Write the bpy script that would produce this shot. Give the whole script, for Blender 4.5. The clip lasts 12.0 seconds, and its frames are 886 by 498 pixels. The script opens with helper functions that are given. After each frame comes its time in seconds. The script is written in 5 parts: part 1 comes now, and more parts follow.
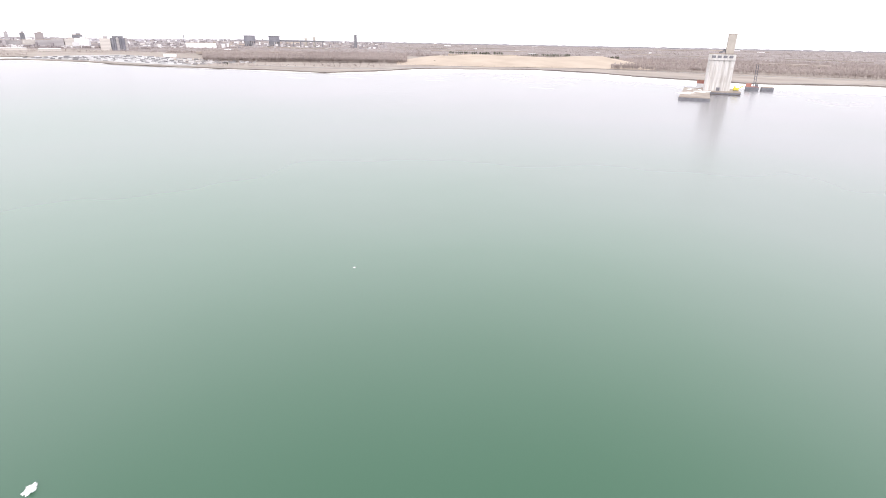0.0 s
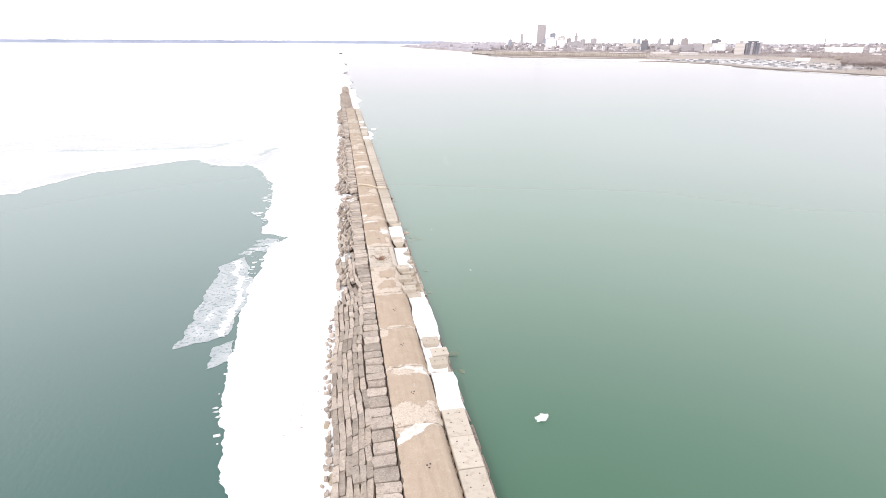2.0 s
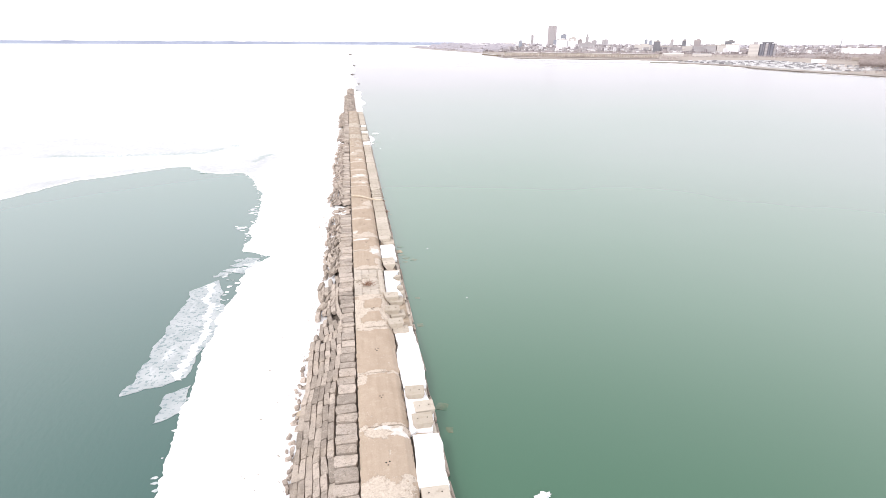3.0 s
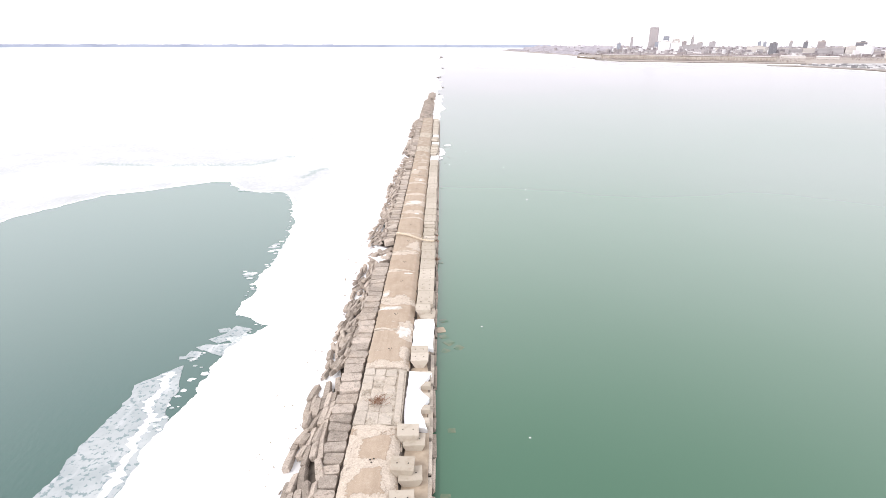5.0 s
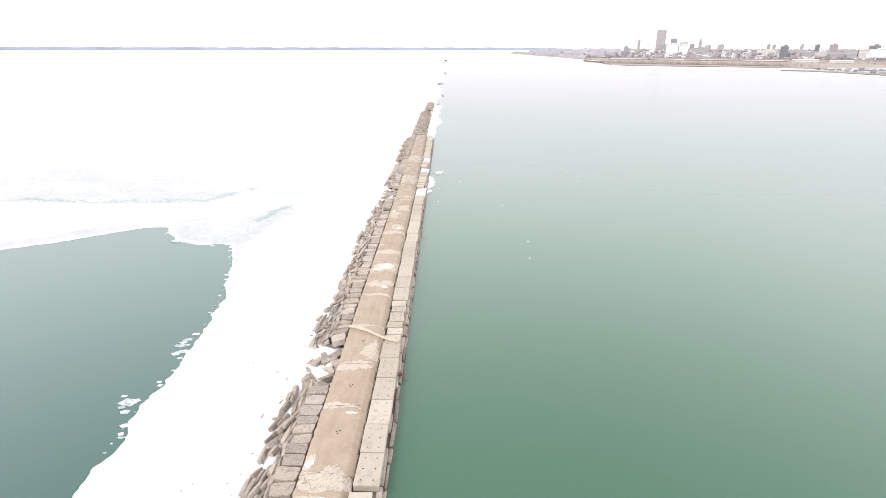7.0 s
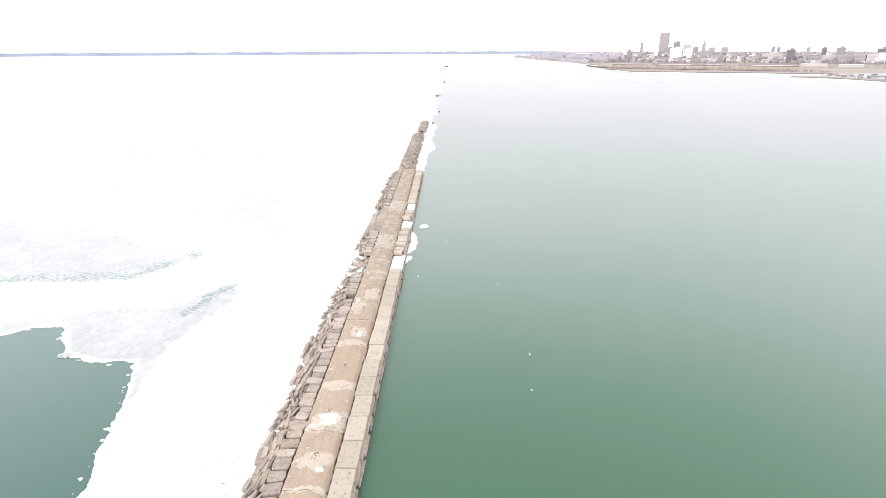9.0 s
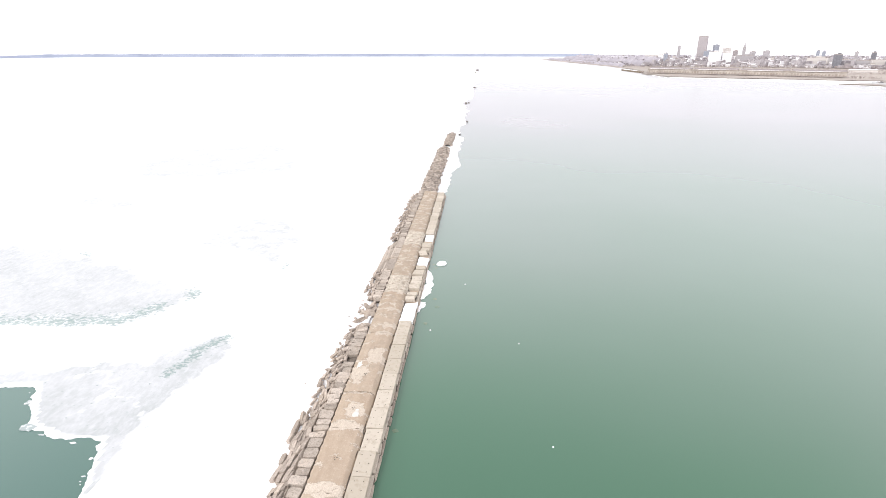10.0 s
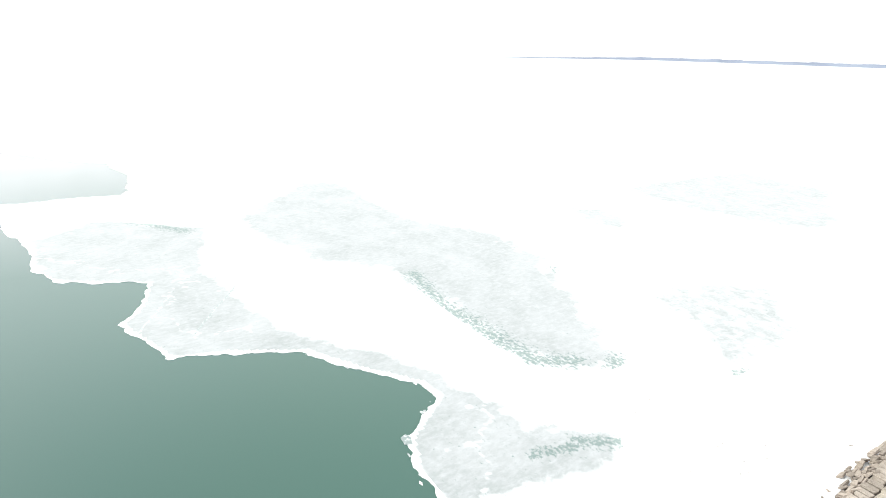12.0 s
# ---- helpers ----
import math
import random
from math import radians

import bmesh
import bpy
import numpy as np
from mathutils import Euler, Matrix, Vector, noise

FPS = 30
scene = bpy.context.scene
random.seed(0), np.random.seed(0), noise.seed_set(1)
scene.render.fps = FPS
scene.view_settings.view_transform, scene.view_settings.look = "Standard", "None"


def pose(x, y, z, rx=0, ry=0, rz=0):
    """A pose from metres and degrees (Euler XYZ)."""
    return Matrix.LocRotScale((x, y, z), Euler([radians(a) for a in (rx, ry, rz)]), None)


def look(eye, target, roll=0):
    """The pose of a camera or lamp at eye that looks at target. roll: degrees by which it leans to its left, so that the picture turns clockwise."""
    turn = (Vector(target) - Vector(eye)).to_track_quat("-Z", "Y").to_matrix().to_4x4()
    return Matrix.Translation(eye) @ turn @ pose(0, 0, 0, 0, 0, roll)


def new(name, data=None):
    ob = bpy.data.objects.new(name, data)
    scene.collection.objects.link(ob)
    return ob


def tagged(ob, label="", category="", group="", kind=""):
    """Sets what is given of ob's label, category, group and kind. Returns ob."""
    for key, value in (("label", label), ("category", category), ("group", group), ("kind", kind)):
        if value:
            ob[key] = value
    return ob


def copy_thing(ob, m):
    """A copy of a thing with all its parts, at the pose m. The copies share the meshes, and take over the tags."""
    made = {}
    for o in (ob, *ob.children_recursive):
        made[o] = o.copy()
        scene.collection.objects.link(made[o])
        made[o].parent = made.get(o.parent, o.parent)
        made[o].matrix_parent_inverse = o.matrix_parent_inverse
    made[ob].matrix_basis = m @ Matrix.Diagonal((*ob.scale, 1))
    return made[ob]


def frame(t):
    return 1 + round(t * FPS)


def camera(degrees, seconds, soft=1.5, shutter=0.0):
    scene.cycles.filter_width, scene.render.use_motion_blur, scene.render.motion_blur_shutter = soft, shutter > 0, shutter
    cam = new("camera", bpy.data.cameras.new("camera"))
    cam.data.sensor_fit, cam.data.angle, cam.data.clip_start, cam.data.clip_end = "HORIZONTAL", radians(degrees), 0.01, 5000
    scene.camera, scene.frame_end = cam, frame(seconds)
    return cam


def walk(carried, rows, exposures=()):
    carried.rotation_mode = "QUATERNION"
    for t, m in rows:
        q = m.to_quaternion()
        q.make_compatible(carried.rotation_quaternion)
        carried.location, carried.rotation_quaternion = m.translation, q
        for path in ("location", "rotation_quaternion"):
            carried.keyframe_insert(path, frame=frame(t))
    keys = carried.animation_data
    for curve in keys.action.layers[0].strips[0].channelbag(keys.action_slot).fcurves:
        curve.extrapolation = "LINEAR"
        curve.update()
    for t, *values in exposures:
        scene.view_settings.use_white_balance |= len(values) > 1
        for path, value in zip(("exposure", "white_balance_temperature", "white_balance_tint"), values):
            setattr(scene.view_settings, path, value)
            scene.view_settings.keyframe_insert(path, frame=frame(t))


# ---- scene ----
from mathutils.geometry import tessellate_polygon

cam = camera(78.1, 12.0, soft=0.8)


PATH = [
    (0, (-9.6, 10.2, 41.8), (-7.867, 10.905, 41.094), 1.1),
    (0.2, (-9.2, 11.2, 41.2), (-7.626, 12.209, 40.49), 1.3),
    (0.4, (-8.6, 12.1, 40.4), (-7.244, 13.387, 39.689), 0.9),
    (0.5, (-8.354, 12.51, 39.99), (-7.114, 13.897, 39.277), 0.9),
    (0.6, (-8.0, 13.1, 39.4), (-6.928, 14.63, 38.685), 0.9),
    (0.8, (-7.403, 14.292, 38.445), (-6.625, 15.99, 37.728), 0.6),
    (1, (-7.104, 14.279, 38.325), (-6.538, 16.057, 37.608), 0.5),
    (1.5, (-6.556, 14.743, 37.865), (-6.17, 16.571, 37.151), 0.2),
    (2, (-5.669, 17.283, 37.884), (-5.327, 19.121, 37.172), 0.3),
    (2.5, (-3.737, 21.675, 37.853), (-3.417, 23.517, 37.144), 0.2),
    (3, (-1.352, 27.239, 37.964), (-1.043, 29.084, 37.255), 0.3),
    (5, (6.506, 59.609, 36.649), (6.514, 61.482, 35.948), 0.1),
    (5.5, (7.795, 67.528, 36.574), (7.793, 69.401, 35.873), 0.1),
    (6, (8.843, 75.806, 37.378), (8.837, 77.679, 36.676), 0.2),
    (6.5, (10.121, 83.911, 38.118), (10.111, 85.786, 37.422), -0.0),
    (7, (11.519, 91.186, 39.551), (11.508, 93.062, 38.857), 0.1),
    (9, (16.052, 124.855, 46.799), (16.031, 126.734, 46.114), -0.2),
    (9.5, (17.206, 132.587, 49.225), (17.162, 134.466, 48.542), -0.2),
    (10, (18.115, 140.151, 51.675), (17.991, 142.028, 50.995), 0.0),
    (10.5, (18.383, 148.714, 53.274), (17.647, 150.447, 52.597), 0.8),
    (11, (18.057, 155.937, 54.377), (17.119, 157.571, 53.704), 1.2),
    (11.5, (16.092, 161.651, 56.393), (14.773, 162.989, 55.706), 1.9),
    (12, (13.983, 167.775, 57.565), (12.416, 168.809, 56.874), 1.7),
]
# seconds, stops, kelvin, tint: the white balance drifts towards green in the last turn
BALANCE = [(0, 0.15, 6500, 12), (5, 0.15, 6500, 12), (7, 0.15, 6500, 10), (10.7, 0.15, 6500, 10), (11.4, 0.15, 6500, 2), (12, 0.15, 6500, 2)]
walk(cam, [(t, look(eye, target, roll)) for t, eye, target, roll in PATH], BALANCE)


# ---- sky and light: bright thin overcast ----
world = bpy.data.worlds.new("world")
scene.world = world
world.use_nodes = True
wn, wl = world.node_tree.nodes, world.node_tree.links
sky = wn.new("ShaderNodeTexSky")
sky.sky_type, sky.sun_disc = "NISHITA", False
sky.sun_elevation, sky.sun_rotation = radians(45), radians(-125)
veil = wn.new("ShaderNodeMix")
veil.data_type = "RGBA"
veil.inputs[0].default_value = 0.86
veil.inputs[7].default_value = (20.2, 19.8, 20.6, 1)
wl.new(sky.outputs[0], veil.inputs[6])
# haze: the sky is brightest low down and dimmer overhead
way = wn.new("ShaderNodeTexCoord")
height = wn.new("ShaderNodeSeparateXYZ")
wl.new(way.outputs["Generated"], height.inputs[0])
glow = wn.new("ShaderNodeValToRGB")
for at, v in ((0.0, 0.55), (0.1, 0.64), (0.2, 0.78), (0.35, 1.14), (0.5, 1.03), (0.68, 0.42), (1.0, 0.28)):
    e = glow.color_ramp.elements[0] if at == 0 else glow.color_ramp.elements[-1] if at == 1 else glow.color_ramp.elements.new(at)
    e.color = (v, v, v, 1)
wl.new(height.outputs[2], glow.inputs[0])
haze = wn.new("ShaderNodeMix")
haze.data_type, haze.blend_type = "RGBA", "MULTIPLY"
haze.inputs[0].default_value = 1.0
wl.new(veil.outputs[2], haze.inputs[6])
wl.new(glow.outputs[0], haze.inputs[7])
wl.new(haze.outputs[2], wn["Background"].inputs[0])
wn["Background"].inputs[1].default_value = 0.12

sun_data = bpy.data.lights.new("sun", "SUN")
sun_data.energy, sun_data.angle, sun_data.color = 1.5, radians(16), (1.0, 0.96, 0.9)
sun = new("sun", sun_data)
sun.matrix_world = look((0, 0, 0), (math.sin(radians(55)), math.cos(radians(55)), -1.0))


# ---- materials ----
class Mat:
    """A small builder for node materials."""

    def __init__(self, name, rough=0.85, spec=0.3):
        self.m = bpy.data.materials.new(name)
        self.m.use_nodes = True
        self.n, self.l = self.m.node_tree.nodes, self.m.node_tree.links
        self.p = self.n["Principled BSDF"]
        self.p.inputs["Roughness"].default_value = rough
        self.p.inputs["Specular IOR Level"].default_value = spec
        self.co = self.n.new("ShaderNodeTexCoord")
        self.geo = self.n.new("ShaderNodeNewGeometry")
        self.info = self.n.new("ShaderNodeObjectInfo")

    def noise(self, scale, detail=4, coord="pos", rough=0.55, stretch=None):
        t = self.n.new("ShaderNodeTexNoise")
        t.inputs["Scale"].default_value, t.inputs["Detail"].default_value, t.inputs["Roughness"].default_value = scale, detail, rough
        src = self.geo.outputs["Position"] if coord == "pos" else self.co.outputs[coord]
        if stretch:
            v = self.n.new("ShaderNodeVectorMath")
            v.operation = "MULTIPLY"
            v.inputs[1].default_value = stretch
            self.l.new(src, v.inputs[0])
            src = v.outputs[0]
        self.l.new(src, t.inputs["Vector"])
        return t.outputs["Fac"]

    def ramp(self, fac, a, b, ca=0.0, cb=1.0):
        r = self.n.new("ShaderNodeMapRange")
        r.inputs[1].default_value, r.inputs[2].default_value, r.inputs[3].default_value, r.inputs[4].default_value = a, b, ca, cb
        self.l.new(fac, r.inputs[0])
        return r.outputs[0]

    def math(self, op, a, b):
        r = self.n.new("ShaderNodeMath")
        r.operation = op
        for k, v in ((0, a), (1, b)):
            if isinstance(v, (int, float)):
                r.inputs[k].default_value = v
            else:
                self.l.new(v, r.inputs[k])
        return r.outputs[0]

    def mix(self, fac, a, b, kind="MIX"):
        r = self.n.new("ShaderNodeMix")
        r.data_type, r.blend_type = "RGBA", kind
        for k, v in ((0, fac), (6, a), (7, b)):
            if isinstance(v, (int, float)):
                r.inputs[k].default_value = v
            elif isinstance(v, tuple):
                r.inputs[k].default_value = (*v, 1)
            else:
                self.l.new(v, r.inputs[k])
        return r.outputs[2]

    def colour(self, c):
        self.l.new(c, self.p.inputs["Base Color"])
        return self

    def bump(self, fac, strength=0.5, dist=0.05):
        b = self.n.new("ShaderNodeBump")
        b.inputs["Strength"].default_value, b.inputs["Distance"].default_value = strength, dist
        self.l.new(fac, b.inputs["Height"])
        self.l.new(b.outputs[0], self.p.inputs["Normal"])
        return self


def stone_material(name, dark, light, warm, grime=1.0, joined=False):
    k = Mat(name, 0.9, 0.2)
    tone = k.mix(k.geo.outputs["Random Per Island"] if joined else k.info.outputs["Random"], dark, light)
    tone = k.mix(k.ramp(k.noise(0.35, 3), 0.5, 0.72, 0.0, 0.7), tone, warm)
    tone = k.mix(k.ramp(k.noise(2.0, 6, rough=0.7), 0.5, 0.72, 0.0, 0.4), tone, tuple(min(1, v * 1.25) for v in light))
    tone = k.mix(k.ramp(k.noise(1.1, 6, rough=0.75), 0.5, 0.66, 0.0, 0.5 * grime), tone, (0.19, 0.16, 0.132))
    tone = k.mix(k.ramp(k.noise(3.2, 6, rough=0.72), 0.54, 0.66, 0.0, 0.65 * grime), tone, (0.13, 0.108, 0.088))
    tone = k.mix(k.ramp(k.noise(9, 5, rough=0.75), 0.5, 0.66, 0.0, 0.5 * grime), tone, (0.13, 0.11, 0.09))
    tone = k.mix(k.ramp(k.noise(7, 4, rough=0.7), 0.58, 0.68, 0.0, 0.5), tone, (0.66, 0.6, 0.525))
    k.colour(tone)
    return k.bump(k.noise(4.5, 8, rough=0.72), 0.9, 0.14).m


def water_material():
    k = Mat("harbour_water", 0.24, 0.72)
    k.p.inputs["IOR"].default_value = 1.333
    big = k.noise(0.012, 3)
    green = k.mix(k.ramp(big, 0.35, 0.65), (0.055, 0.137, 0.084), (0.064, 0.146, 0.094))
    sep = k.n.new("ShaderNodeSeparateXYZ")
    k.l.new(k.geo.outputs["Position"], sep.inputs[0])
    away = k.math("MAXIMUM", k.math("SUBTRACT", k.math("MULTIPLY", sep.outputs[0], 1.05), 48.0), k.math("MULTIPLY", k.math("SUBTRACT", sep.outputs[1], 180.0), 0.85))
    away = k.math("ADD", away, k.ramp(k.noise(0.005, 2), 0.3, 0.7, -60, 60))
    sky_grey = k.mix(k.ramp(away, 15, 400), green, (0.193, 0.184, 0.203))
    sky_grey = k.mix(k.ramp(away, 300, 1100), sky_grey, (0.34, 0.34, 0.355))
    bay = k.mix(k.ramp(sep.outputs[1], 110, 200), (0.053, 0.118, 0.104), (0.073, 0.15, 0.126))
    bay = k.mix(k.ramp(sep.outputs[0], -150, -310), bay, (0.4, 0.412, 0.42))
    body = k.mix(k.ramp(sep.outputs[0], -6, 2), bay, sky_grey)
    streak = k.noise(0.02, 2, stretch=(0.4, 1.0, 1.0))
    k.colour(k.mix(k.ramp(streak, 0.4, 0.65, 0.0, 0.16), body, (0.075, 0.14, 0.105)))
    # wind ripples on the lake side
    ripple = k.math("MULTIPLY", k.noise(1.5, 3, stretch=(1.0, 0.5, 1.0)), k.ramp(sep.outputs[0], -9, -7, 1.0, 0.0))
    ripple = k.math("MULTIPLY", ripple, k.ramp(sep.outputs[1], 95, 150, 1.0, 0.0))
    return k.bump(ripple, 0.1, 0.3).m


def snow_material():
    k = Mat("snow", 0.7, 0.2)
    k.colour(k.mix(k.ramp(k.noise(0.05, 5), 0.4, 0.62), (0.86, 0.87, 0.88), (0.93, 0.93, 0.94)))
    return k.bump(k.noise(0.6, 6), 0.35, 0.12).m


def thin_ice_material():
    """Grey wet ice that shows through broken snow; bare_ice says how much lies bare, dark_ice where it has rotted through."""
    k = Mat("thin_grey_ice", 0.45, 0.35)
    att, rot = k.n.new("ShaderNodeAttribute"), k.n.new("ShaderNodeAttribute")
    att.attribute_name, rot.attribute_name = "bare_ice", "dark_ice"
    share = att.outputs["Fac"]
    wet = k.mix(k.ramp(k.noise(0.09, 6, rough=0.6), 0.35, 0.65), (0.385, 0.408, 0.41), (0.5, 0.515, 0.525))
    wet = k.mix(k.ramp(k.noise(0.9, 7, stretch=(1.0, 0.5, 1.0), rough=0.75), 0.42, 0.72, 0.0, 0.7), wet, (0.62, 0.63, 0.65))
    wet = k.mix(k.ramp(k.noise(2.2, 6, rough=0.75), 0.54, 0.68, 0.0, 0.35), wet, (0.33, 0.37, 0.375))
    cover = k.math("ADD", k.math("MULTIPLY", share, 0.62), k.noise(0.3, 8, rough=0.7))
    tone = k.mix(k.ramp(cover, 0.48, 0.92), (0.9, 0.9, 0.91), wet)
    hole = k.math("ADD", k.math("MULTIPLY", rot.outputs["Fac"], 0.22), k.noise(1.0, 7, stretch=(1.0, 1.4, 1.0), rough=0.7))
    tone = k.mix(k.ramp(hole, 0.61, 0.71, 0.0, 0.75), tone, (0.15, 0.235, 0.215))
    k.colour(tone)
    return k.bump(k.noise(1.4, 6), 0.35, 0.08).m


def floe_material():
    k = Mat("speckled_floe_ice", 0.5, 0.3)
    fleck = k.noise(1.7, 5, rough=0.6)
    tone = k.mix(k.ramp(k.noise(0.22, 5), 0.42, 0.66), (0.35, 0.39, 0.4), (0.47, 0.5, 0.505))
    tone = k.mix(k.ramp(k.noise(0.4, 5, stretch=(1.0, 0.3, 1.0)), 0.56, 0.66, 0.0, 0.5), tone, (0.7, 0.715, 0.72))
    k.colour(k.mix(k.ramp(fleck, 0.545, 0.585, 0.0, 0.85), tone, (0.17, 0.24, 0.245)))
    return k.bump(fleck, 0.4, 0.06).m


def rim_material():
    """Glazed grey edge ice with white crumbs frozen in."""
    k = Mat("glazed_edge_ice", 0.35, 0.4)
    tone = k.mix(k.info.outputs["Random"], (0.3, 0.355, 0.35), (0.6, 0.63, 0.635))
    tone = k.mix(k.ramp(k.noise(1.6, 6, rough=0.7), 0.5, 0.6, 0.0, 0.75), tone, (0.86, 0.87, 0.88))
    k.colour(tone)
    return k.bump(k.noise(3, 5), 0.4, 0.06).m


def cap_material():
    """Smooth tan concrete, paler and rough where attribute worn says that the skin is gone."""
    k = Mat("worn_tan_concrete", 0.92, 0.15)
    run = k.n.new("ShaderNodeSeparateXYZ")
    k.l.new(k.geo.outputs["Position"], run.inputs[0])
    att = k.n.new("ShaderNodeAttribute")
    att.attribute_name = "worn"
    tan = k.mix(k.ramp(k.noise(0.4, 4), 0.35, 0.65), (0.395, 0.31, 0.233), (0.46, 0.37, 0.284))
    tan = k.mix(k.ramp(k.info.outputs["Random"], 0.0, 1.0, 0.0, 0.5), tan, (0.475, 0.395, 0.314))
    tan = k.mix(k.ramp(k.noise(1.0, 5, stretch=(1.6, 0.16, 1.0), rough=0.6), 0.46, 0.7, 0.0, 0.5), tan, (0.34, 0.268, 0.2))
    tan = k.mix(k.ramp(k.noise(1.3, 6, rough=0.68), 0.52, 0.68, 0.0, 0.4), tan, (0.54, 0.46, 0.375))
    tan = k.mix(k.ramp(k.noise(12, 5, rough=0.7), 0.45, 0.72, 0.0, 0.5), tan, (0.27, 0.21, 0.155))
    tan = k.mix(k.ramp(k.noise(5, 5, rough=0.72), 0.6, 0.68, 0.0, 0.6), tan, (0.6, 0.53, 0.445))
    old = k.math("ADD", k.noise(0.55, 7, rough=0.7), k.ramp(run.outputs[1], 165, 260, -0.2, 0.09))
    tan = k.mix(k.ramp(old, 0.46, 0.66, 0.0, 0.65), tan, (0.315, 0.265, 0.21))
    depth = k.math("ADD", att.outputs["Fac"], k.ramp(k.noise(4.2, 6, rough=0.7), 0.3, 0.7, -0.22, 0.22))
    edge = k.ramp(depth, -0.01, 0.05)
    pale = k.mix(k.ramp(k.noise(6, 6, rough=0.75), 0.38, 0.62), (0.47, 0.4, 0.33), (0.66, 0.59, 0.505))
    pale = k.mix(k.ramp(k.noise(1.6, 6, rough=0.72), 0.54, 0.68, 0.0, 0.7), pale, (0.38, 0.315, 0.25))
    pale = k.mix(k.ramp(run.outputs[1], 195, 260, 0.0, 0.45), pale, (0.4, 0.345, 0.28))
    tone = k.mix(k.math("MULTIPLY", edge, 0.92), tan, pale)
    # lip of the worn skin and gaping cracks
    lip = k.math("MULTIPLY", k.ramp(depth, -0.05, -0.01), k.ramp(depth, 0.0, 0.04, 1.0, 0.0))
    tone = k.mix(k.math("MULTIPLY", lip, k.ramp(k.noise(0.8, 3), 0.45, 0.6, 0.0, 0.55)), tone, (0.2, 0.155, 0.115))
    bend = k.n.new("ShaderNodeTexNoise")
    bend.inputs["Scale"].default_value, bend.inputs["Detail"].default_value = 0.9, 5
    k.l.new(k.geo.outputs["Position"], bend.inputs["Vector"])
    push = k.n.new("ShaderNodeVectorMath")
    push.operation = "MULTIPLY_ADD"
    push.inputs[1].default_value = (1.6, 1.6, 0)
    k.l.new(bend.outputs["Color"], push.inputs[0])
    k.l.new(k.geo.outputs["Position"], push.inputs[2])
    cells = k.n.new("ShaderNodeTexVoronoi")
    cells.feature = "DISTANCE_TO_EDGE"
    cells.inputs["Scale"].default_value = 0.6
    k.l.new(push.outputs[0], cells.inputs["Vector"])
    crack = k.math("MULTIPLY", k.ramp(cells.outputs["Distance"], 0.006, 0.02, 1.0, 0.0), k.math("MULTIPLY", k.ramp(depth, 0.02, 0.2), k.ramp(k.noise(0.7, 3), 0.5, 0.6)))
    k.colour(k.mix(k.math("MULTIPLY", crack, 0.5), tone, (0.16, 0.125, 0.095)))
    drop = k.math("ADD", k.math("ADD", k.math("MULTIPLY", edge, -0.6), k.math("MULTIPLY", crack, -1.0)), k.math("MULTIPLY", k.noise(4, 7, rough=0.65), k.ramp(depth, -0.1, 0.15, 0.25, 1.0)))
    return k.bump(drop, 0.7, 0.07).m


def raw_material():
    """Broken rubble concrete: grey lumps, pale mortar and dark holes."""
    k = Mat("broken_rubble_concrete", 0.95, 0.15)
    lumps = k.n.new("ShaderNodeTexVoronoi")
    lumps.inputs["Scale"].default_value = 1.5
    k.l.new(k.geo.outputs["Position"], lumps.inputs["Vector"])
    tone = k.mix(k.ramp(k.noise(1.3, 6, rough=0.7), 0.38, 0.62), (0.34, 0.288, 0.228), (0.6, 0.54, 0.455))
    tone = k.mix(k.ramp(lumps.outputs["Distance"], 0.3, 0.75, 0.0, 0.5), tone, (0.64, 0.58, 0.5))
    tone = k.mix(k.ramp(k.noise(4.5, 6, rough=0.75), 0.55, 0.66, 0.0, 0.85), tone, (0.14, 0.112, 0.086))
    k.colour(tone)
    return k.bump(k.math("ADD", k.noise(2.4, 8, rough=0.7), k.math("MULTIPLY", lumps.outputs["Distance"], -0.6)), 1.0, 0.25).m


def concrete_material(name, a, b, dirt):
    k = Mat(name, 0.88, 0.2)
    tone = k.mix(k.info.outputs["Random"], a, b)
    tone = k.mix(k.ramp(k.noise(1.6, 5), 0.5, 0.72, 0.0, 0.6), tone, dirt)
    tone = k.mix(k.ramp(k.noise(22, 3), 0.5, 0.8, 0.0, 0.3), tone, (0.3, 0.27, 0.23))
    k.colour(tone)
    return k.bump(k.noise(12, 5), 0.35, 0.03).m


def plain_material(name, a, b, scale=0.5, rough=0.85, vary=False, strength=0.3):
    k = Mat(name, rough, 0.25)
    tone = k.mix(k.ramp(k.noise(scale, 5), 0.35, 0.65), a, b)
    if vary:
        tone = k.mix(k.ramp(k.geo.outputs["Random Per Island"], 0.0, 1.0, 0.0, 0.3), tone, tuple(min(1, v * 1.4) for v in b))
    k.colour(tone)
    return k.bump(k.noise(scale * 6, 4), strength, 0.05).m


def twig_material(name, a, b):
    """A haze of fine twigs, which lets light through."""
    k = Mat(name, 0.95, 0.0)
    tone = k.mix(k.ramp(k.noise(0.008, 5), 0.35, 0.65), a, b)
    k.n.remove(k.p)
    front, back, both = k.n.new("ShaderNodeBsdfDiffuse"), k.n.new("ShaderNodeBsdfTranslucent"), k.n.new("ShaderNodeMixShader")
    for q, shader in enumerate((front, back)):
        k.l.new(tone, shader.inputs["Color"])
        k.l.new(shader.outputs[0], both.inputs[q + 1])
    k.l.new(both.outputs[0], k.n["Material Output"].inputs["Surface"])
    return k.m


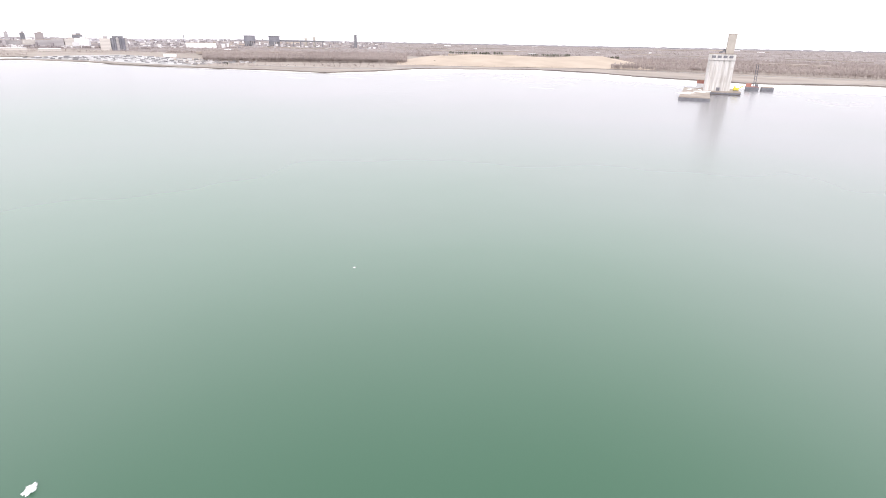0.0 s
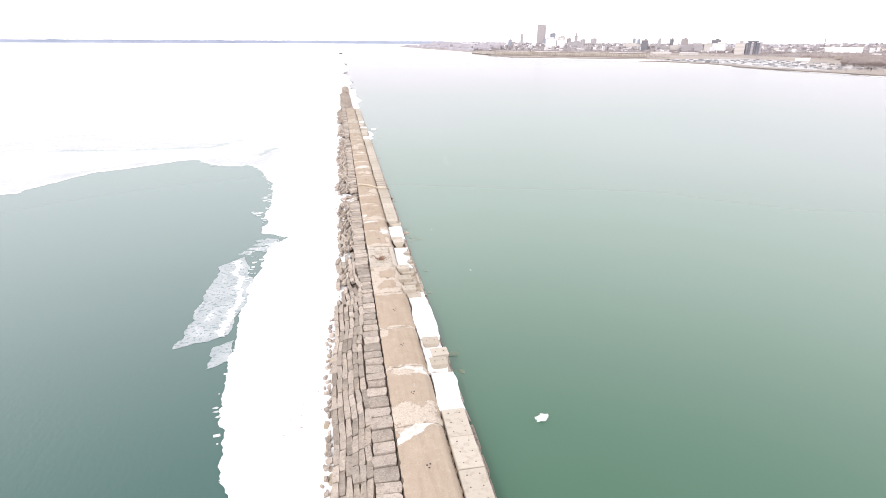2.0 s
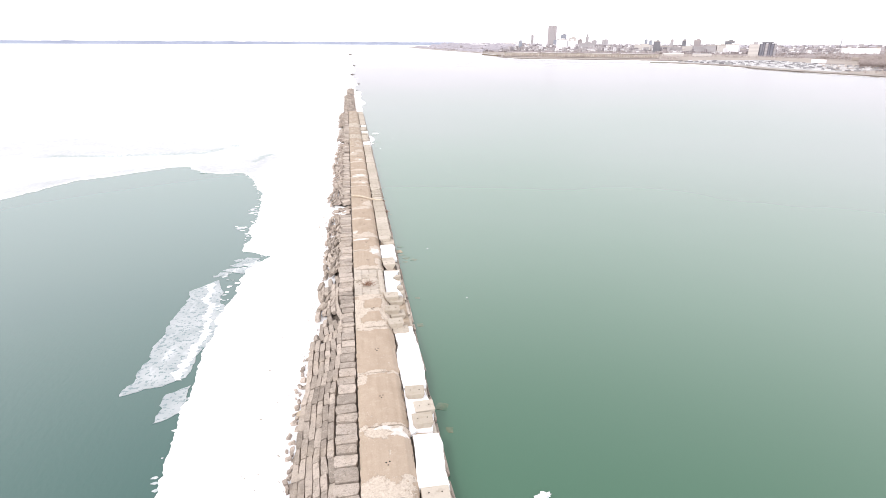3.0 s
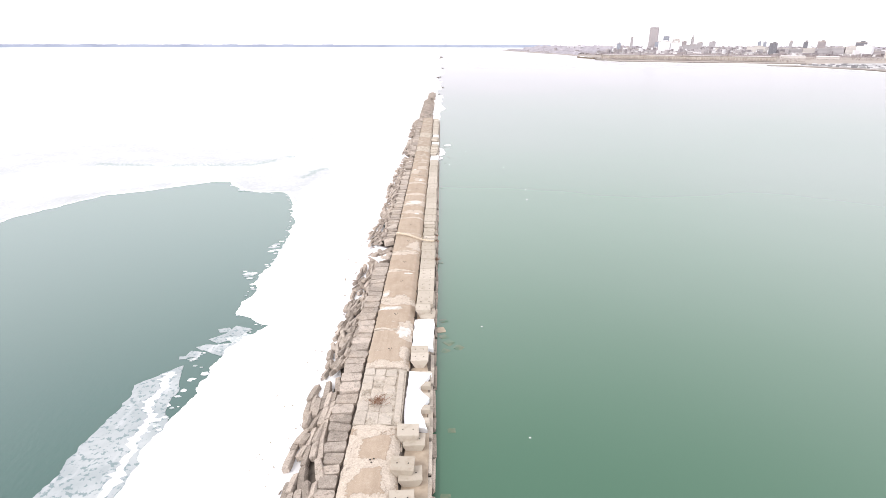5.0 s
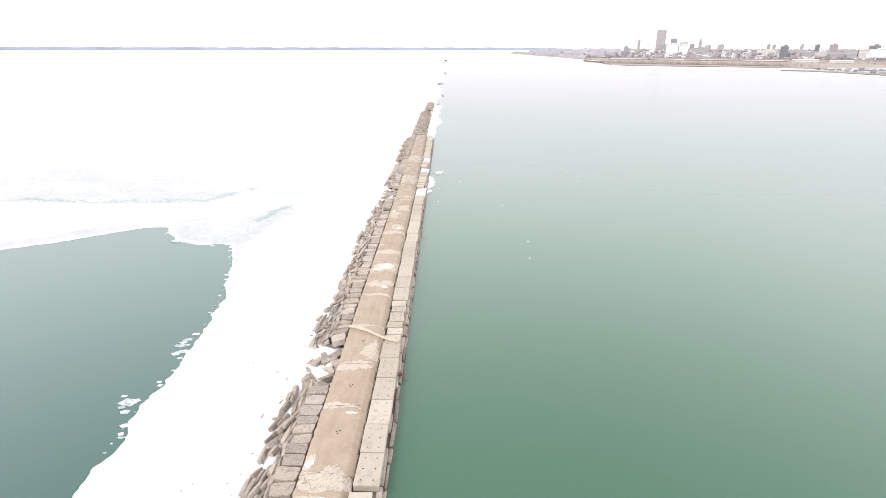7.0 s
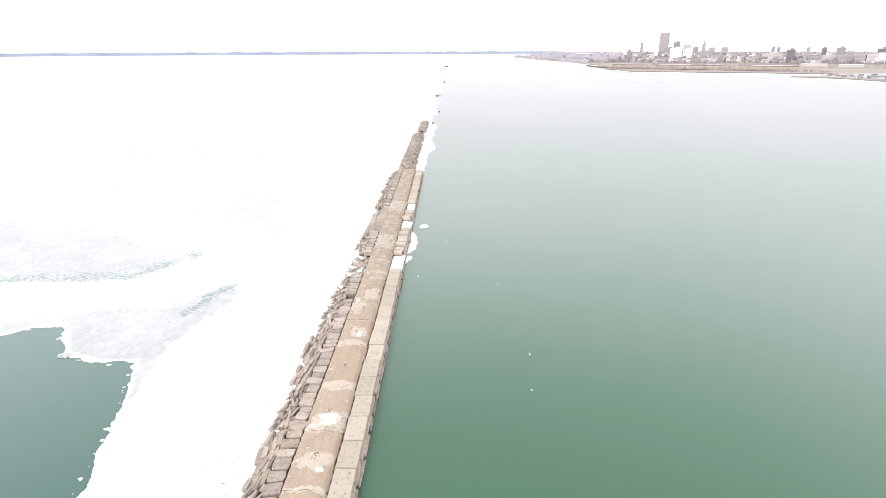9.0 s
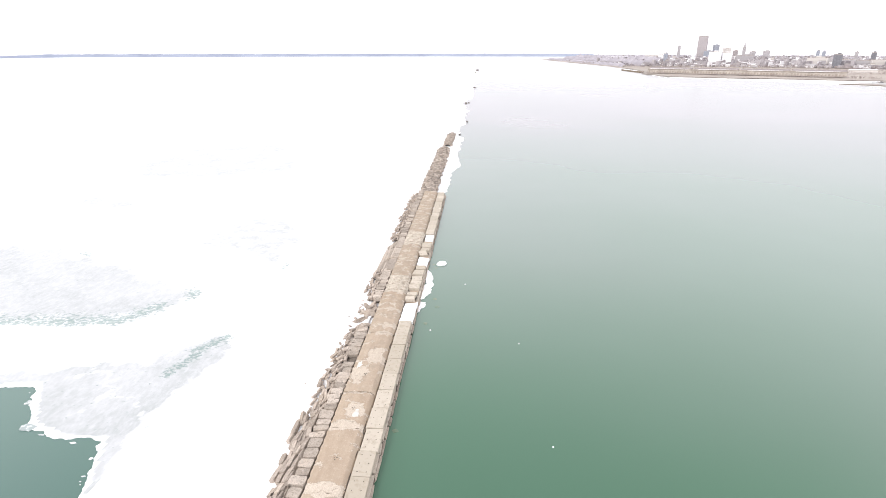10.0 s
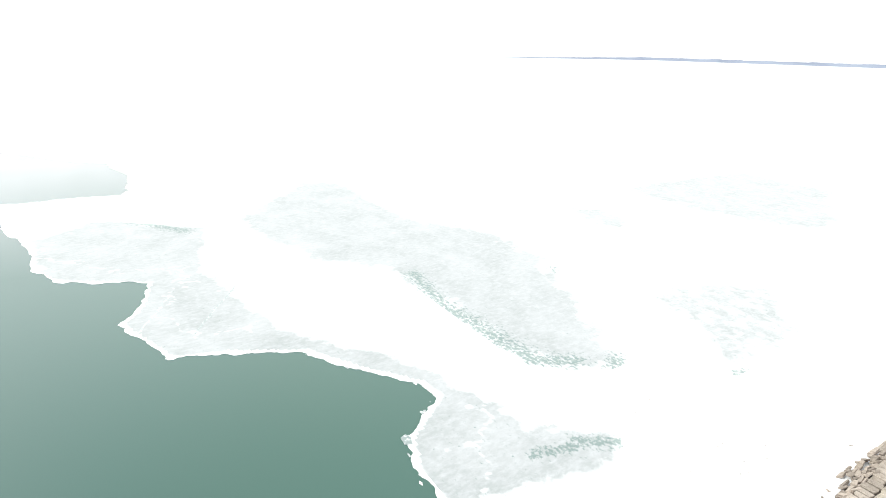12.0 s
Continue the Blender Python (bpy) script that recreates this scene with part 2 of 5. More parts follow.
def facade_material(name, a, b, storey=4.0):
    """Wall with faint darker window bands at each storey."""
    k = Mat(name, 0.7, 0.3)
    sep = k.n.new("ShaderNodeSeparateXYZ")
    k.l.new(k.geo.outputs["Position"], sep.inputs[0])
    band = k.math("FRACT", k.math("DIVIDE", sep.outputs[2], storey), 0.0)
    k.colour(k.mix(k.math("GREATER_THAN", band, 0.55), a, b))
    return k.m


M_WATER, M_SNOW, M_THIN, M_FLOE, M_CAP = water_material(), snow_material(), thin_ice_material(), floe_material(), cap_material()
M_RAW, M_RIM = raw_material(), rim_material()
M_OLDSNOW = plain_material("old_granular_snow", (0.56, 0.52, 0.465), (0.76, 0.73, 0.69), 1.6, 0.8)
M_HEAD = stone_material("grey_ashlar", (0.32, 0.276, 0.234), (0.59, 0.514, 0.445), (0.49, 0.405, 0.325))
M_FACE = stone_material("brown_grey_facing_stone", (0.265, 0.226, 0.19), (0.56, 0.484, 0.414), (0.49, 0.41, 0.33))
M_SPILL = stone_material("brown_grey_tumbled_stone", (0.26, 0.219, 0.187), (0.57, 0.488, 0.42), (0.45, 0.375, 0.3), 0.9, True)
M_WET = plain_material("wet_algae_stone", (0.07, 0.145, 0.09), (0.15, 0.172, 0.112), 0.9, 0.24)
M_RUBBLE = stone_material("brown_rubble", (0.17, 0.143, 0.125), (0.56, 0.49, 0.425), (0.36, 0.29, 0.235), 1.0, True)
M_BLOCK = concrete_material("pale_precast_concrete", (0.44, 0.39, 0.32), (0.57, 0.515, 0.44), (0.34, 0.285, 0.22))
M_PALE = stone_material("pale_core_stone", (0.48, 0.425, 0.36), (0.62, 0.56, 0.485), (0.53, 0.45, 0.36), 0.5)
M_TOE = stone_material("ochre_stained_toe_stone", (0.4, 0.335, 0.25), (0.58, 0.5, 0.395), (0.5, 0.41, 0.295), 0.5)
M_LEDGE = plain_material("tan_concrete_ledge", (0.33, 0.265, 0.2), (0.47, 0.39, 0.3), 0.9, 0.92)
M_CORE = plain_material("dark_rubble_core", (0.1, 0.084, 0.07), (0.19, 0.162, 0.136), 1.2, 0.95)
M_WALE = plain_material("weathered_timber_and_stone", (0.16, 0.125, 0.09), (0.29, 0.235, 0.175), 1.0, 0.9)
M_LOG = plain_material("bleached_driftwood", (0.5, 0.42, 0.31), (0.64, 0.56, 0.45), 3, 0.85)
M_HOLE = plain_material("dark_hole", (0.05, 0.045, 0.04), (0.08, 0.07, 0.06), 5, 0.95)
M_TWIG = plain_material("dead_reddish_twig", (0.23, 0.12, 0.075), (0.33, 0.2, 0.13), 4)
M_LAND = plain_material("tan_winter_grass", (0.32, 0.278, 0.248), (0.42, 0.37, 0.328), 0.012)
M_SHORE = plain_material("grey_shingle_shore", (0.27, 0.24, 0.215), (0.38, 0.345, 0.31), 0.03)
M_HILL = plain_material("straw_coloured_hill_grass", (0.47, 0.39, 0.315), (0.56, 0.475, 0.39), 0.02)
M_WOOD = twig_material("bare_winter_branches", (0.4, 0.347, 0.33), (0.53, 0.468, 0.448))
M_RIDGE = plain_material("far_grey_woods", (0.2, 0.195, 0.215), (0.3, 0.285, 0.3), 0.01, 0.95)
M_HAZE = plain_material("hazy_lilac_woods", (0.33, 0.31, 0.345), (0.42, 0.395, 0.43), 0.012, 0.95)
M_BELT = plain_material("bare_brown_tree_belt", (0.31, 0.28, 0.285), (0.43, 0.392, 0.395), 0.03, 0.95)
M_FLOOR = Mat("brown_woodland_floor", 0.95, 0.1)
litter = M_FLOOR.mix(M_FLOOR.ramp(M_FLOOR.noise(0.006, 5), 0.38, 0.62), (0.3, 0.265, 0.258), (0.4, 0.358, 0.348))
litter = M_FLOOR.mix(M_FLOOR.ramp(M_FLOOR.noise(0.035, 6, stretch=(1.0, 1.0, 0.0), rough=0.75), 0.45, 0.62, 0.0, 0.75), litter, (0.2, 0.17, 0.165))
M_FLOOR = M_FLOOR.colour(M_FLOOR.mix(M_FLOOR.ramp(M_FLOOR.noise(0.02, 5, rough=0.7), 0.6, 0.66, 0.0, 0.7), litter, (0.5, 0.445, 0.4))).m
M_PINE = plain_material("dark_evergreen", (0.08, 0.09, 0.065), (0.12, 0.13, 0.09), 0.2, 0.95)
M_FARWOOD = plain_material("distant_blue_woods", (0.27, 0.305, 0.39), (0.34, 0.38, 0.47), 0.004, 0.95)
M_YARD = plain_material("trampled_grey_snow", (0.36, 0.35, 0.345), (0.6, 0.595, 0.595), 0.04)
M_ROAD = plain_material("pale_asphalt", (0.3, 0.28, 0.27), (0.4, 0.375, 0.355), 0.05)
M_SILO = Mat("stained_whitewashed_concrete", 0.9, 0.2)
lime = M_SILO.mix(M_SILO.ramp(M_SILO.noise(0.35, 5, stretch=(1.0, 1.0, 0.08)), 0.42, 0.68), (0.7, 0.685, 0.67), (0.5, 0.472, 0.445))
lime = M_SILO.mix(M_SILO.ramp(M_SILO.noise(0.12, 6, rough=0.7), 0.52, 0.7, 0.0, 0.5), lime, (0.46, 0.425, 0.39))
M_SILO = M_SILO.colour(lime).m
M_TAN = plain_material("buff_concrete", (0.42, 0.385, 0.345), (0.52, 0.48, 0.435), 0.1)
M_BAYS = plain_material("cream_quay_wall", (0.42, 0.378, 0.338), (0.55, 0.505, 0.455), 0.1)
M_QUAY = plain_material("grey_brown_quay", (0.33, 0.28, 0.24), (0.44, 0.385, 0.335), 0.1)
M_DARK = plain_material("dark_steel", (0.17, 0.17, 0.19), (0.24, 0.24, 0.26), 0.3, 0.6)
M_BLUE = plain_material("dark_blue_grey_silo", (0.19, 0.19, 0.225), (0.27, 0.27, 0.3), 0.05)
M_HOUSES = Mat("mixed_house_walls", 0.85, 0.2)
roofs = M_HOUSES.mix(M_HOUSES.ramp(M_HOUSES.geo.outputs["Random Per Island"], 0.0, 0.6), (0.23, 0.208, 0.217), (0.45, 0.42, 0.43))
M_HOUSES = M_HOUSES.colour(M_HOUSES.mix(M_HOUSES.ramp(M_HOUSES.geo.outputs["Random Per Island"], 0.8, 0.82), roofs, (0.74, 0.73, 0.74))).m
M_HULL = Mat("shrink_wrapped_hulls", 0.6, 0.3)
M_HULL = M_HULL.colour(M_HULL.mix(M_HULL.ramp(M_HULL.info.outputs["Random"], 0.2, 0.75), (0.24, 0.235, 0.245), (0.68, 0.675, 0.685))).m
M_RED = plain_material("faded_red_paint", (0.4, 0.17, 0.14), (0.5, 0.27, 0.22), 0.2)
M_YELLOW = plain_material("yellow_paint", (0.75, 0.58, 0.06), (0.82, 0.68, 0.1), 0.4, 0.5)
M_WHITE = plain_material("white_cladding", (0.76, 0.76, 0.77), (0.84, 0.84, 0.85), 0.02, 0.6)
M_TOWER = facade_material("pinkish_grey_precast_facade", (0.45, 0.415, 0.42), (0.37, 0.34, 0.35))
M_GREY = facade_material("grey_masonry_facade", (0.45, 0.428, 0.438), (0.34, 0.322, 0.334))
M_GLASS = facade_material("blue_grey_curtain_wall", (0.36, 0.38, 0.43), (0.28, 0.3, 0.35))
M_CREAM = facade_material("cream_masonry_facade", (0.62, 0.585, 0.555), (0.5, 0.468, 0.45))
M_BRICK = facade_material("brown_brick_facade", (0.385, 0.346, 0.35), (0.31, 0.278, 0.286))


# ---- mesh helpers ----
def mesh_ob(name, verts, faces, material, parent=None, label="", smooth=False):
    me = bpy.data.meshes.new(name)
    me.from_pydata([tuple(v) for v in verts], [], [tuple(f) for f in faces])
    me.materials.append(material)
    if smooth:
        me.shade_smooth()
    me.update()
    ob = new(name, me)
    ob.parent = parent
    return tagged(ob, label) if label else ob


def part(name, bm, material, parent=None, label="", smooth=False):
    me = bpy.data.meshes.new(name)
    bm.to_mesh(me)
    bm.free()
    me.materials.append(material)
    if smooth:
        me.shade_smooth()
    ob = new(name, me)
    ob.parent = parent
    return tagged(ob, label) if label else ob


def box_bm(sx, sy, sz, at=(0, 0, 0), bevel=0.0, bm=None):
    bm = bm or bmesh.new()
    made = bmesh.ops.create_cube(bm, size=1, matrix=Matrix.Translation(at) @ Matrix.Diagonal((sx, sy, sz, 1)))["verts"]
    if bevel:
        bmesh.ops.bevel(bm, geom=list({e for v in made for e in v.link_edges}), offset=bevel, segments=1, affect="EDGES")
    return bm


def thing(name, label, category, at=(0, 0, 0), group="", kind="", turn=0.0):
    ob = new(name)
    ob.matrix_basis = pose(*at, 0, 0, turn)
    return tagged(ob, label, category, group, kind)


def ragged(points, step, rough, rng, closed=True):
    """A finer outline through plan points: split edges in halves with a random push until they are shorter than step(point)."""
    out = []
    n = len(points)
    for k in range(n if closed else n - 1):
        a, b = points[k], points[(k + 1) % n]
        run = [a, b]
        while True:
            nxt, done = [run[0]], True
            for p, q in zip(run, run[1:]):
                length = math.dist(p, q)
                mid = ((p[0] + q[0]) / 2, (p[1] + q[1]) / 2)
                if length > step(mid):
                    push = rng.gauss(0, rough * (1.6 if length < 4 else 1.0)) * length
                    nx, ny = -(q[1] - p[1]) / length, (q[0] - p[0]) / length
                    nxt.append((mid[0] + nx * push, mid[1] + ny * push))
                    done = False
                nxt.append(q)
            run = nxt
            if done:
                break
        out += run[:-1]
    if not closed:
        out.append(points[-1])
    return out


def plate(name, outline, z0, z1, material, parent=None):
    """A flat plate with the given outline, between two heights."""
    tris = tessellate_polygon([[Vector((x, y, 0)) for x, y in outline]])
    n = len(outline)
    verts = [(x, y, z1) for x, y in outline] + [(x, y, z0) for x, y in outline]
    area = sum(a[0] * b[1] - b[0] * a[1] for a, b in zip(outline, outline[1:] + outline[:1]))
    faces = []
    for a, b, c in tris:
        pa, pb, pc = outline[a], outline[b], outline[c]
        up = (pb[0] - pa[0]) * (pc[1] - pa[1]) - (pb[1] - pa[1]) * (pc[0] - pa[0]) > 0
        faces.append((a, b, c) if up else (a, c, b))
    for k in range(n):
        j = (k + 1) % n
        faces.append((k, n + k, n + j, j) if area > 0 else (j, n + j, n + k, k))
    return mesh_ob(name, verts, faces, material, parent)


rng = random.Random(7)

# ---- lake ----
vs = [(-6500 + 100 * i, -4000 + 100 * j, 0) for j in range(106) for i in range(131)]
fs = [(j * 131 + i, j * 131 + i + 1, (j + 1) * 131 + i + 1, (j + 1) * 131 + i) for j in range(105) for i in range(130)]
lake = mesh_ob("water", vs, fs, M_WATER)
tagged(lake, "calm green harbour water, coloured paler far off for sky reflection", "water", kind="structure")

# ---- lake ice west of the breakwater ----
EAST_EDGE = [(0, -60), (0, 344), (6.3, 348), (6.4, 370), (7.2, 420), (8, 448), (8.5, 478), (8, 560), (7, 620), (8.5, 662), (8, 798), (6.5, 1200), (8, 1800), (20, 2500), (60, 4750)]
BAY = [(-349, 129), (-296, 175), (-254, 180), (-228, 176), (-232, 138), (-199, 140.5), (-180, 147), (-154, 150), (-143, 155), (-131, 175), (-118, 172), (-110, 167), (-90, 174),
       (-87, 184), (-80, 197), (-68, 204.5), (-59, 211.5), (-54, 212), (-47, 202.5), (-41, 200), (-34, 200), (-29, 186), (-28, 182), (-24, 157), (-23.8, 141), (-23, 130), (-17.4, 127),
       (-19.5, 124), (-21, 114), (-21.6, 105), (-21.6, 96), (-21.2, 85), (-21, 78), (-20.5, 70), (-19, 62), (-17, 55), (-16, 42), (-15, 20), (-14, -60)]


def ice_step(p):
    d = math.hypot(p[0] + 10, p[1] - 120)
    return 0.5 if d < 130 else 2.0 if d < 400 else 60


outline = EAST_EDGE[:2] + ragged(EAST_EDGE[1:11], lambda p: 1.2 if p[1] < 700 else 8, 0.05, rng, False)[1:] + ragged(EAST_EDGE[10:], lambda p: 25, 0.012, rng, False)[1:] + [(-4750, 4750), (-4750, -400), (-900, 60)]
outline += ragged(BAY, ice_step, 0.055, rng, False)
ice = plate("lake_ice", outline, -0.15, 0.07, M_SNOW)
tagged(ice, "snow-covered lake ice with a ragged edge along open water", "ice", kind="structure")

RIM_ICE = [(-29, 193), (-27, 214), (-25.5, 228), (-31, 234), (-40, 222), (-50, 221), (-73, 211), (-87, 200), (-112, 194), (-135, 189), (-171, 197), (-196, 166), (-181, 147.8), (-154, 150.7), (-143.4, 155.6),
           (-131, 175.6), (-118, 172.6), (-109.6, 167.8), (-90.4, 174.8), (-87.4, 184.6), (-80, 197.8), (-68, 205.2), (-59, 212.2), (-53.8, 212.7), (-46.8, 203.2), (-41, 200.7), (-34, 200.6), (-28.6, 186)]
WEST_ICE = [(-222, 244), (-209, 263), (-153, 262), (-121, 280), (-99, 279), (-69, 266), (-55, 259), (-43, 251), (-45, 240), (-52, 233), (-65, 231), (-82, 232), (-110, 228), (-124, 215), (-149, 206), (-176, 204)]
MID_ICE = [(-65, 280), (-63, 305), (-49, 315), (-29, 296), (-30, 264), (-45, 272)]
FAR_ICE = [(-151, 364), (-146, 461), (-91, 461), (-62, 392), (-72, 372), (-110, 361)]
THIN_ICE = [(-145, 321), (-123, 338), (-89, 330), (-109, 309)]
ROTTEN = [((-104, 236), (-81, 232.5), 4.5), ((-81, 232.5), (-54, 235), 6.5), ((-54, 235), (-50, 242), 5.0), ((-46, 250), (-44, 247), 4.0), ((-32.5, 225), (-29, 230.5), 3.0), ((-34, 217), (-32, 224), 2.0), ((-87, 272), (-89, 276), 3.5), ((-31, 265), (-30, 268), 2.5), ((-196, 172), (-170, 190), 5.0)]


def thin_patch(pts, cell, most, shore=99, fall=8.0):
    """A sheet over the snow whose share of bare ice grows from its rim inwards."""
    poly = np.array(pts, dtype=float)
    nxt = np.roll(poly, -1, axis=0)
    xs = np.arange(poly[:, 0].min(), poly[:, 0].max() + cell, cell)
    ys2 = np.arange(poly[:, 1].min(), poly[:, 1].max() + cell, cell)
    gx, gy = np.meshgrid(xs, ys2)
    inside, near, lip = np.zeros(gx.shape, bool), np.full(gx.shape, 1e9), np.full(gx.shape, 1e9)
    for edge_no, ((ax, ay), (bx, by)) in enumerate(zip(poly, nxt)):
        cross = ((ay > gy) != (by > gy)) & (gx < (bx - ax) * (gy - ay) / (by - ay + 1e-9) + ax)
        inside ^= cross
        s = np.clip(((gx - ax) * (bx - ax) + (gy - ay) * (by - ay)) / ((bx - ax) ** 2 + (by - ay) ** 2), 0, 1)
        if edge_no < shore:
            near = np.minimum(near, np.hypot(gx - ax - s * (bx - ax), gy - ay - s * (by - ay)))
        else:
            lip = np.minimum(lip, np.hypot(gx - ax - s * (bx - ax), gy - ay - s * (by - ay)))
    rot = np.full(gx.shape, 0.0)
    for (ax, ay), (bx, by), wide in ROTTEN:
        t = np.clip(((gx - ax) * (bx - ax) + (gy - ay) * (by - ay)) / ((bx - ax) ** 2 + (by - ay) ** 2), 0, 1)
        rot = np.maximum(rot, 1 - np.hypot(gx - ax - t * (bx - ax), gy - ay - t * (by - ay)) / wide)
    index, vs, fs, share, dark = -np.ones(gx.shape, int), [], [], [], []
    for r, c in zip(*np.nonzero(inside)):
        index[r, c] = len(vs)
        vs.append((gx[r, c], gy[r, c], 0.082))
        blur = 3.0 * noise.noise(Vector((gx[r, c] * 0.12, gy[r, c] * 0.12, 3))) + 1.5 * noise.noise(Vector((gx[r, c] * 0.4, gy[r, c] * 0.4, 3)))
        bare = most * min(1.0, max(0.0, (near[r, c] + blur) / fall))
        # snow stays on the lip along the water and on a pressure ridge behind it
        ridge = abs(lip[r, c] - 7.5 - 2.2 * blur)
        share.append(bare * min(1.0, max(0.0, (lip[r, c] + 0.4 * blur + 0.3) / 1.2)) * min(1.0, 0.2 + ridge / 1.1))
        dark.append(max(0.0, rot[r, c]))
    for r in range(len(ys2) - 1):
        for c in range(len(xs) - 1):
            q = (index[r, c], index[r, c + 1], index[r + 1, c + 1], index[r + 1, c])
            if min(q) >= 0:
                fs.append(q)
    ob = mesh_ob("thin_ice", vs, fs, M_THIN)
    ob.data.attributes.new("bare_ice", "FLOAT", "POINT").data.foreach_set("value", share)
    ob.data.attributes.new("dark_ice", "FLOAT", "POINT").data.foreach_set("value", dark)
    return tagged(ob, "thin grey wet ice with dark slush flecks between snow", "ice", group="thin ice patches", kind="stuff")


for pts, cell, most, shore, fall in ((RIM_ICE, 0.7, 1.0, 13, 3.5), (WEST_ICE, 1.0, 1.05, 99, 8.0), (MID_ICE, 1.0, 0.58, 99, 4.5), (FAR_ICE, 2.5, 0.68, 99, 8.0), (THIN_ICE, 2.0, 0.7, 99, 8.0)):
    thin_patch(pts, cell, most, shore, fall)

# litter on the snow
vs, fs = [], []
for _ in range(330):
    s = rng.random()
    x, y = (-12 - 24 * s + rng.gauss(0, 2.5), 248 - 10 * s + rng.gauss(0, 5)) if rng.random() < 0.5 else (-8.2 - 6 * rng.random() ** 2, rng.uniform(48, 180))
    q, a0 = 0.06 + 0.34 * rng.random() ** 2, rng.uniform(0, math.tau)
    dx, dy = math.cos(a0) * q, math.sin(a0) * q
    k0 = len(vs)
    vs += [(x - dx, y - dy, 0.07), (x + dy * 0.2, y - dx * 0.2, 0.07), (x + dx, y + dy, 0.07), (x - dy * 0.2, y + dx * 0.2, 0.07), (x, y, 0.13)]
    fs += [(k0, k0 + 1, k0 + 4), (k0 + 1, k0 + 2, k0 + 4), (k0 + 2, k0 + 3, k0 + 4), (k0 + 3, k0, k0 + 4)]
tagged(mesh_ob("snow_litter", vs, fs, M_WALE), "dark twigs and stone chips lying on the snow", "litter", kind="stuff")

for (ax, ay), (bx, by) in (((-98, 180), (-119, 193)), ((-104, 170), (-120, 178))):
    line = ragged([(ax, ay), (bx, by)], lambda p: 1.5, 0.03, rng, False)
    tagged(plate("ice_crack", line + [(x + 0.25, y + 0.4) for x, y in line[::-1]], 0.06, 0.088, M_RIM), "refrozen grey crack across the glazed ice", "ice crack", group="refrozen cracks")
for pts, what in (([(-29, 84.7), (-28.4, 103.9), (-28.6, 112.8), (-24.8, 117), (-22.6, 107.6), (-22.2, 94.1), (-22.6, 87.5)], "long speckled grey-white ice floe adrift beside the ice edge"),
                  ([(-23.8, 79), (-23.9, 84.3), (-21.6, 85.8), (-21.4, 80.7)], "small speckled ice floe adrift near the ice edge")):
    tagged(plate("ice_floe", ragged(pts, lambda p: 0.6, 0.05, rng), -0.1, 0.05, M_FLOE), what, "ice floe", group="ice floes")
    if len(pts) > 5:
        # pushed-up snow along the shoreward side
        line = ragged([(-23.4, 87.0), (-23.2, 94.1), (-23.7, 107.0), (-25.6, 115.6)], lambda p: 0.5, 0.06, rng, False)
        vs = []
        for x, y in line:
            w, h = rng.uniform(0.25, 0.7), rng.uniform(0.07, 0.16)
            vs += [(x - w * rng.uniform(0.6, 1.9), y, 0.04), (x - w * 0.3, y, h), (x + w * 0.4, y, h * 0.8), (x + w * rng.uniform(0.6, 1.6), y, 0.04)]
        mesh_ob("snow_ridge", vs, [(4 * k + j, 4 * k + j + 1, 4 * k + j + 5, 4 * k + j + 4) for k in range(len(line) - 1) for j in range(3)], M_SNOW, bpy.data.objects["ice_floe"], "white pushed-up snow ridge", True)


def ice_chunk(x, y, size, tall=0.5):
    """A lump of broken ice."""
    bm = bmesh.new()
    bmesh.ops.create_icosphere(bm, subdivisions=4, radius=1)
    seed = Vector((x * 3.1, y * 1.7, 0))
    for v in bm.verts:
        d = 1 + 0.75 * noise.noise(v.co * 1.3 + seed) + 0.4 * noise.noise(v.co * 3.5 + seed) + 0.15 * noise.noise(v.co * 9 + seed)
        v.co = Vector((v.co.x * d, v.co.y * d * 0.7, max(-0.15, v.co.z * d * tall)))
    ob = part("ice_chunk", bm, M_SNOW)
    ob.matrix_basis = pose(x, y, 0.0, 0, 0, rng.uniform(0, 360)) @ Matrix.Scale(size, 4)
    return tagged(ob, "white lump of snow-covered ice afloat in open water", "ice", group="floating ice lumps")


def ice_plate(x, y, size, high=0.0):
    """An angular broken plate of ice."""
    n = rng.randint(4, 5)
    a0, flat = rng.uniform(0, math.tau), rng.uniform(0.45, 0.8)
    pts = [(x + size * rng.uniform(0.7, 1.2) * math.cos(a0 + math.tau * k / n), y + size * flat * rng.uniform(0.7, 1.2) * math.sin(a0 + math.tau * k / n)) for k in range(n)]
    ob = plate("ice_plate", ragged(pts, lambda p: max(0.2, size * 0.5), 0.02, rng), -0.08, high or rng.uniform(0.03, 0.065), rng.choice((M_RIM, M_FLOE, M_FLOE) if size > 0.75 else (M_SNOW, M_RIM, M_RIM, M_FLOE)))
    return tagged(ob, "angular broken plate of ice beside the ice edge", "ice", group="broken ice plates")


ice_chunk(13.8, 63.0, 0.68, 0.55)
for x, y, q in ((75.9, 63.8, 0.26), (26.4, 231.4, 0.14), (29.3, 203.0, 0.15), (28.2, 193.0, 0.13), (15.5, 258.7, 0.2), (9.3, 235.6, 0.2), (12.2, 126.8, 0.12), (15.4, 103.9, 0.1)):
    ice_chunk(x, y, q, 0.4)
tagged(plate("ice_pan", ragged([(7.8, 270.6), (8.6, 269.9), (10.0, 270.2), (10.5, 271.4), (9.9, 272.9), (8.5, 273.0)], lambda p: 0.5, 0.03, rng), -0.1, 0.2, M_SNOW), "six-sided white pan of snow-covered ice afloat", "ice", group="floating ice lumps")
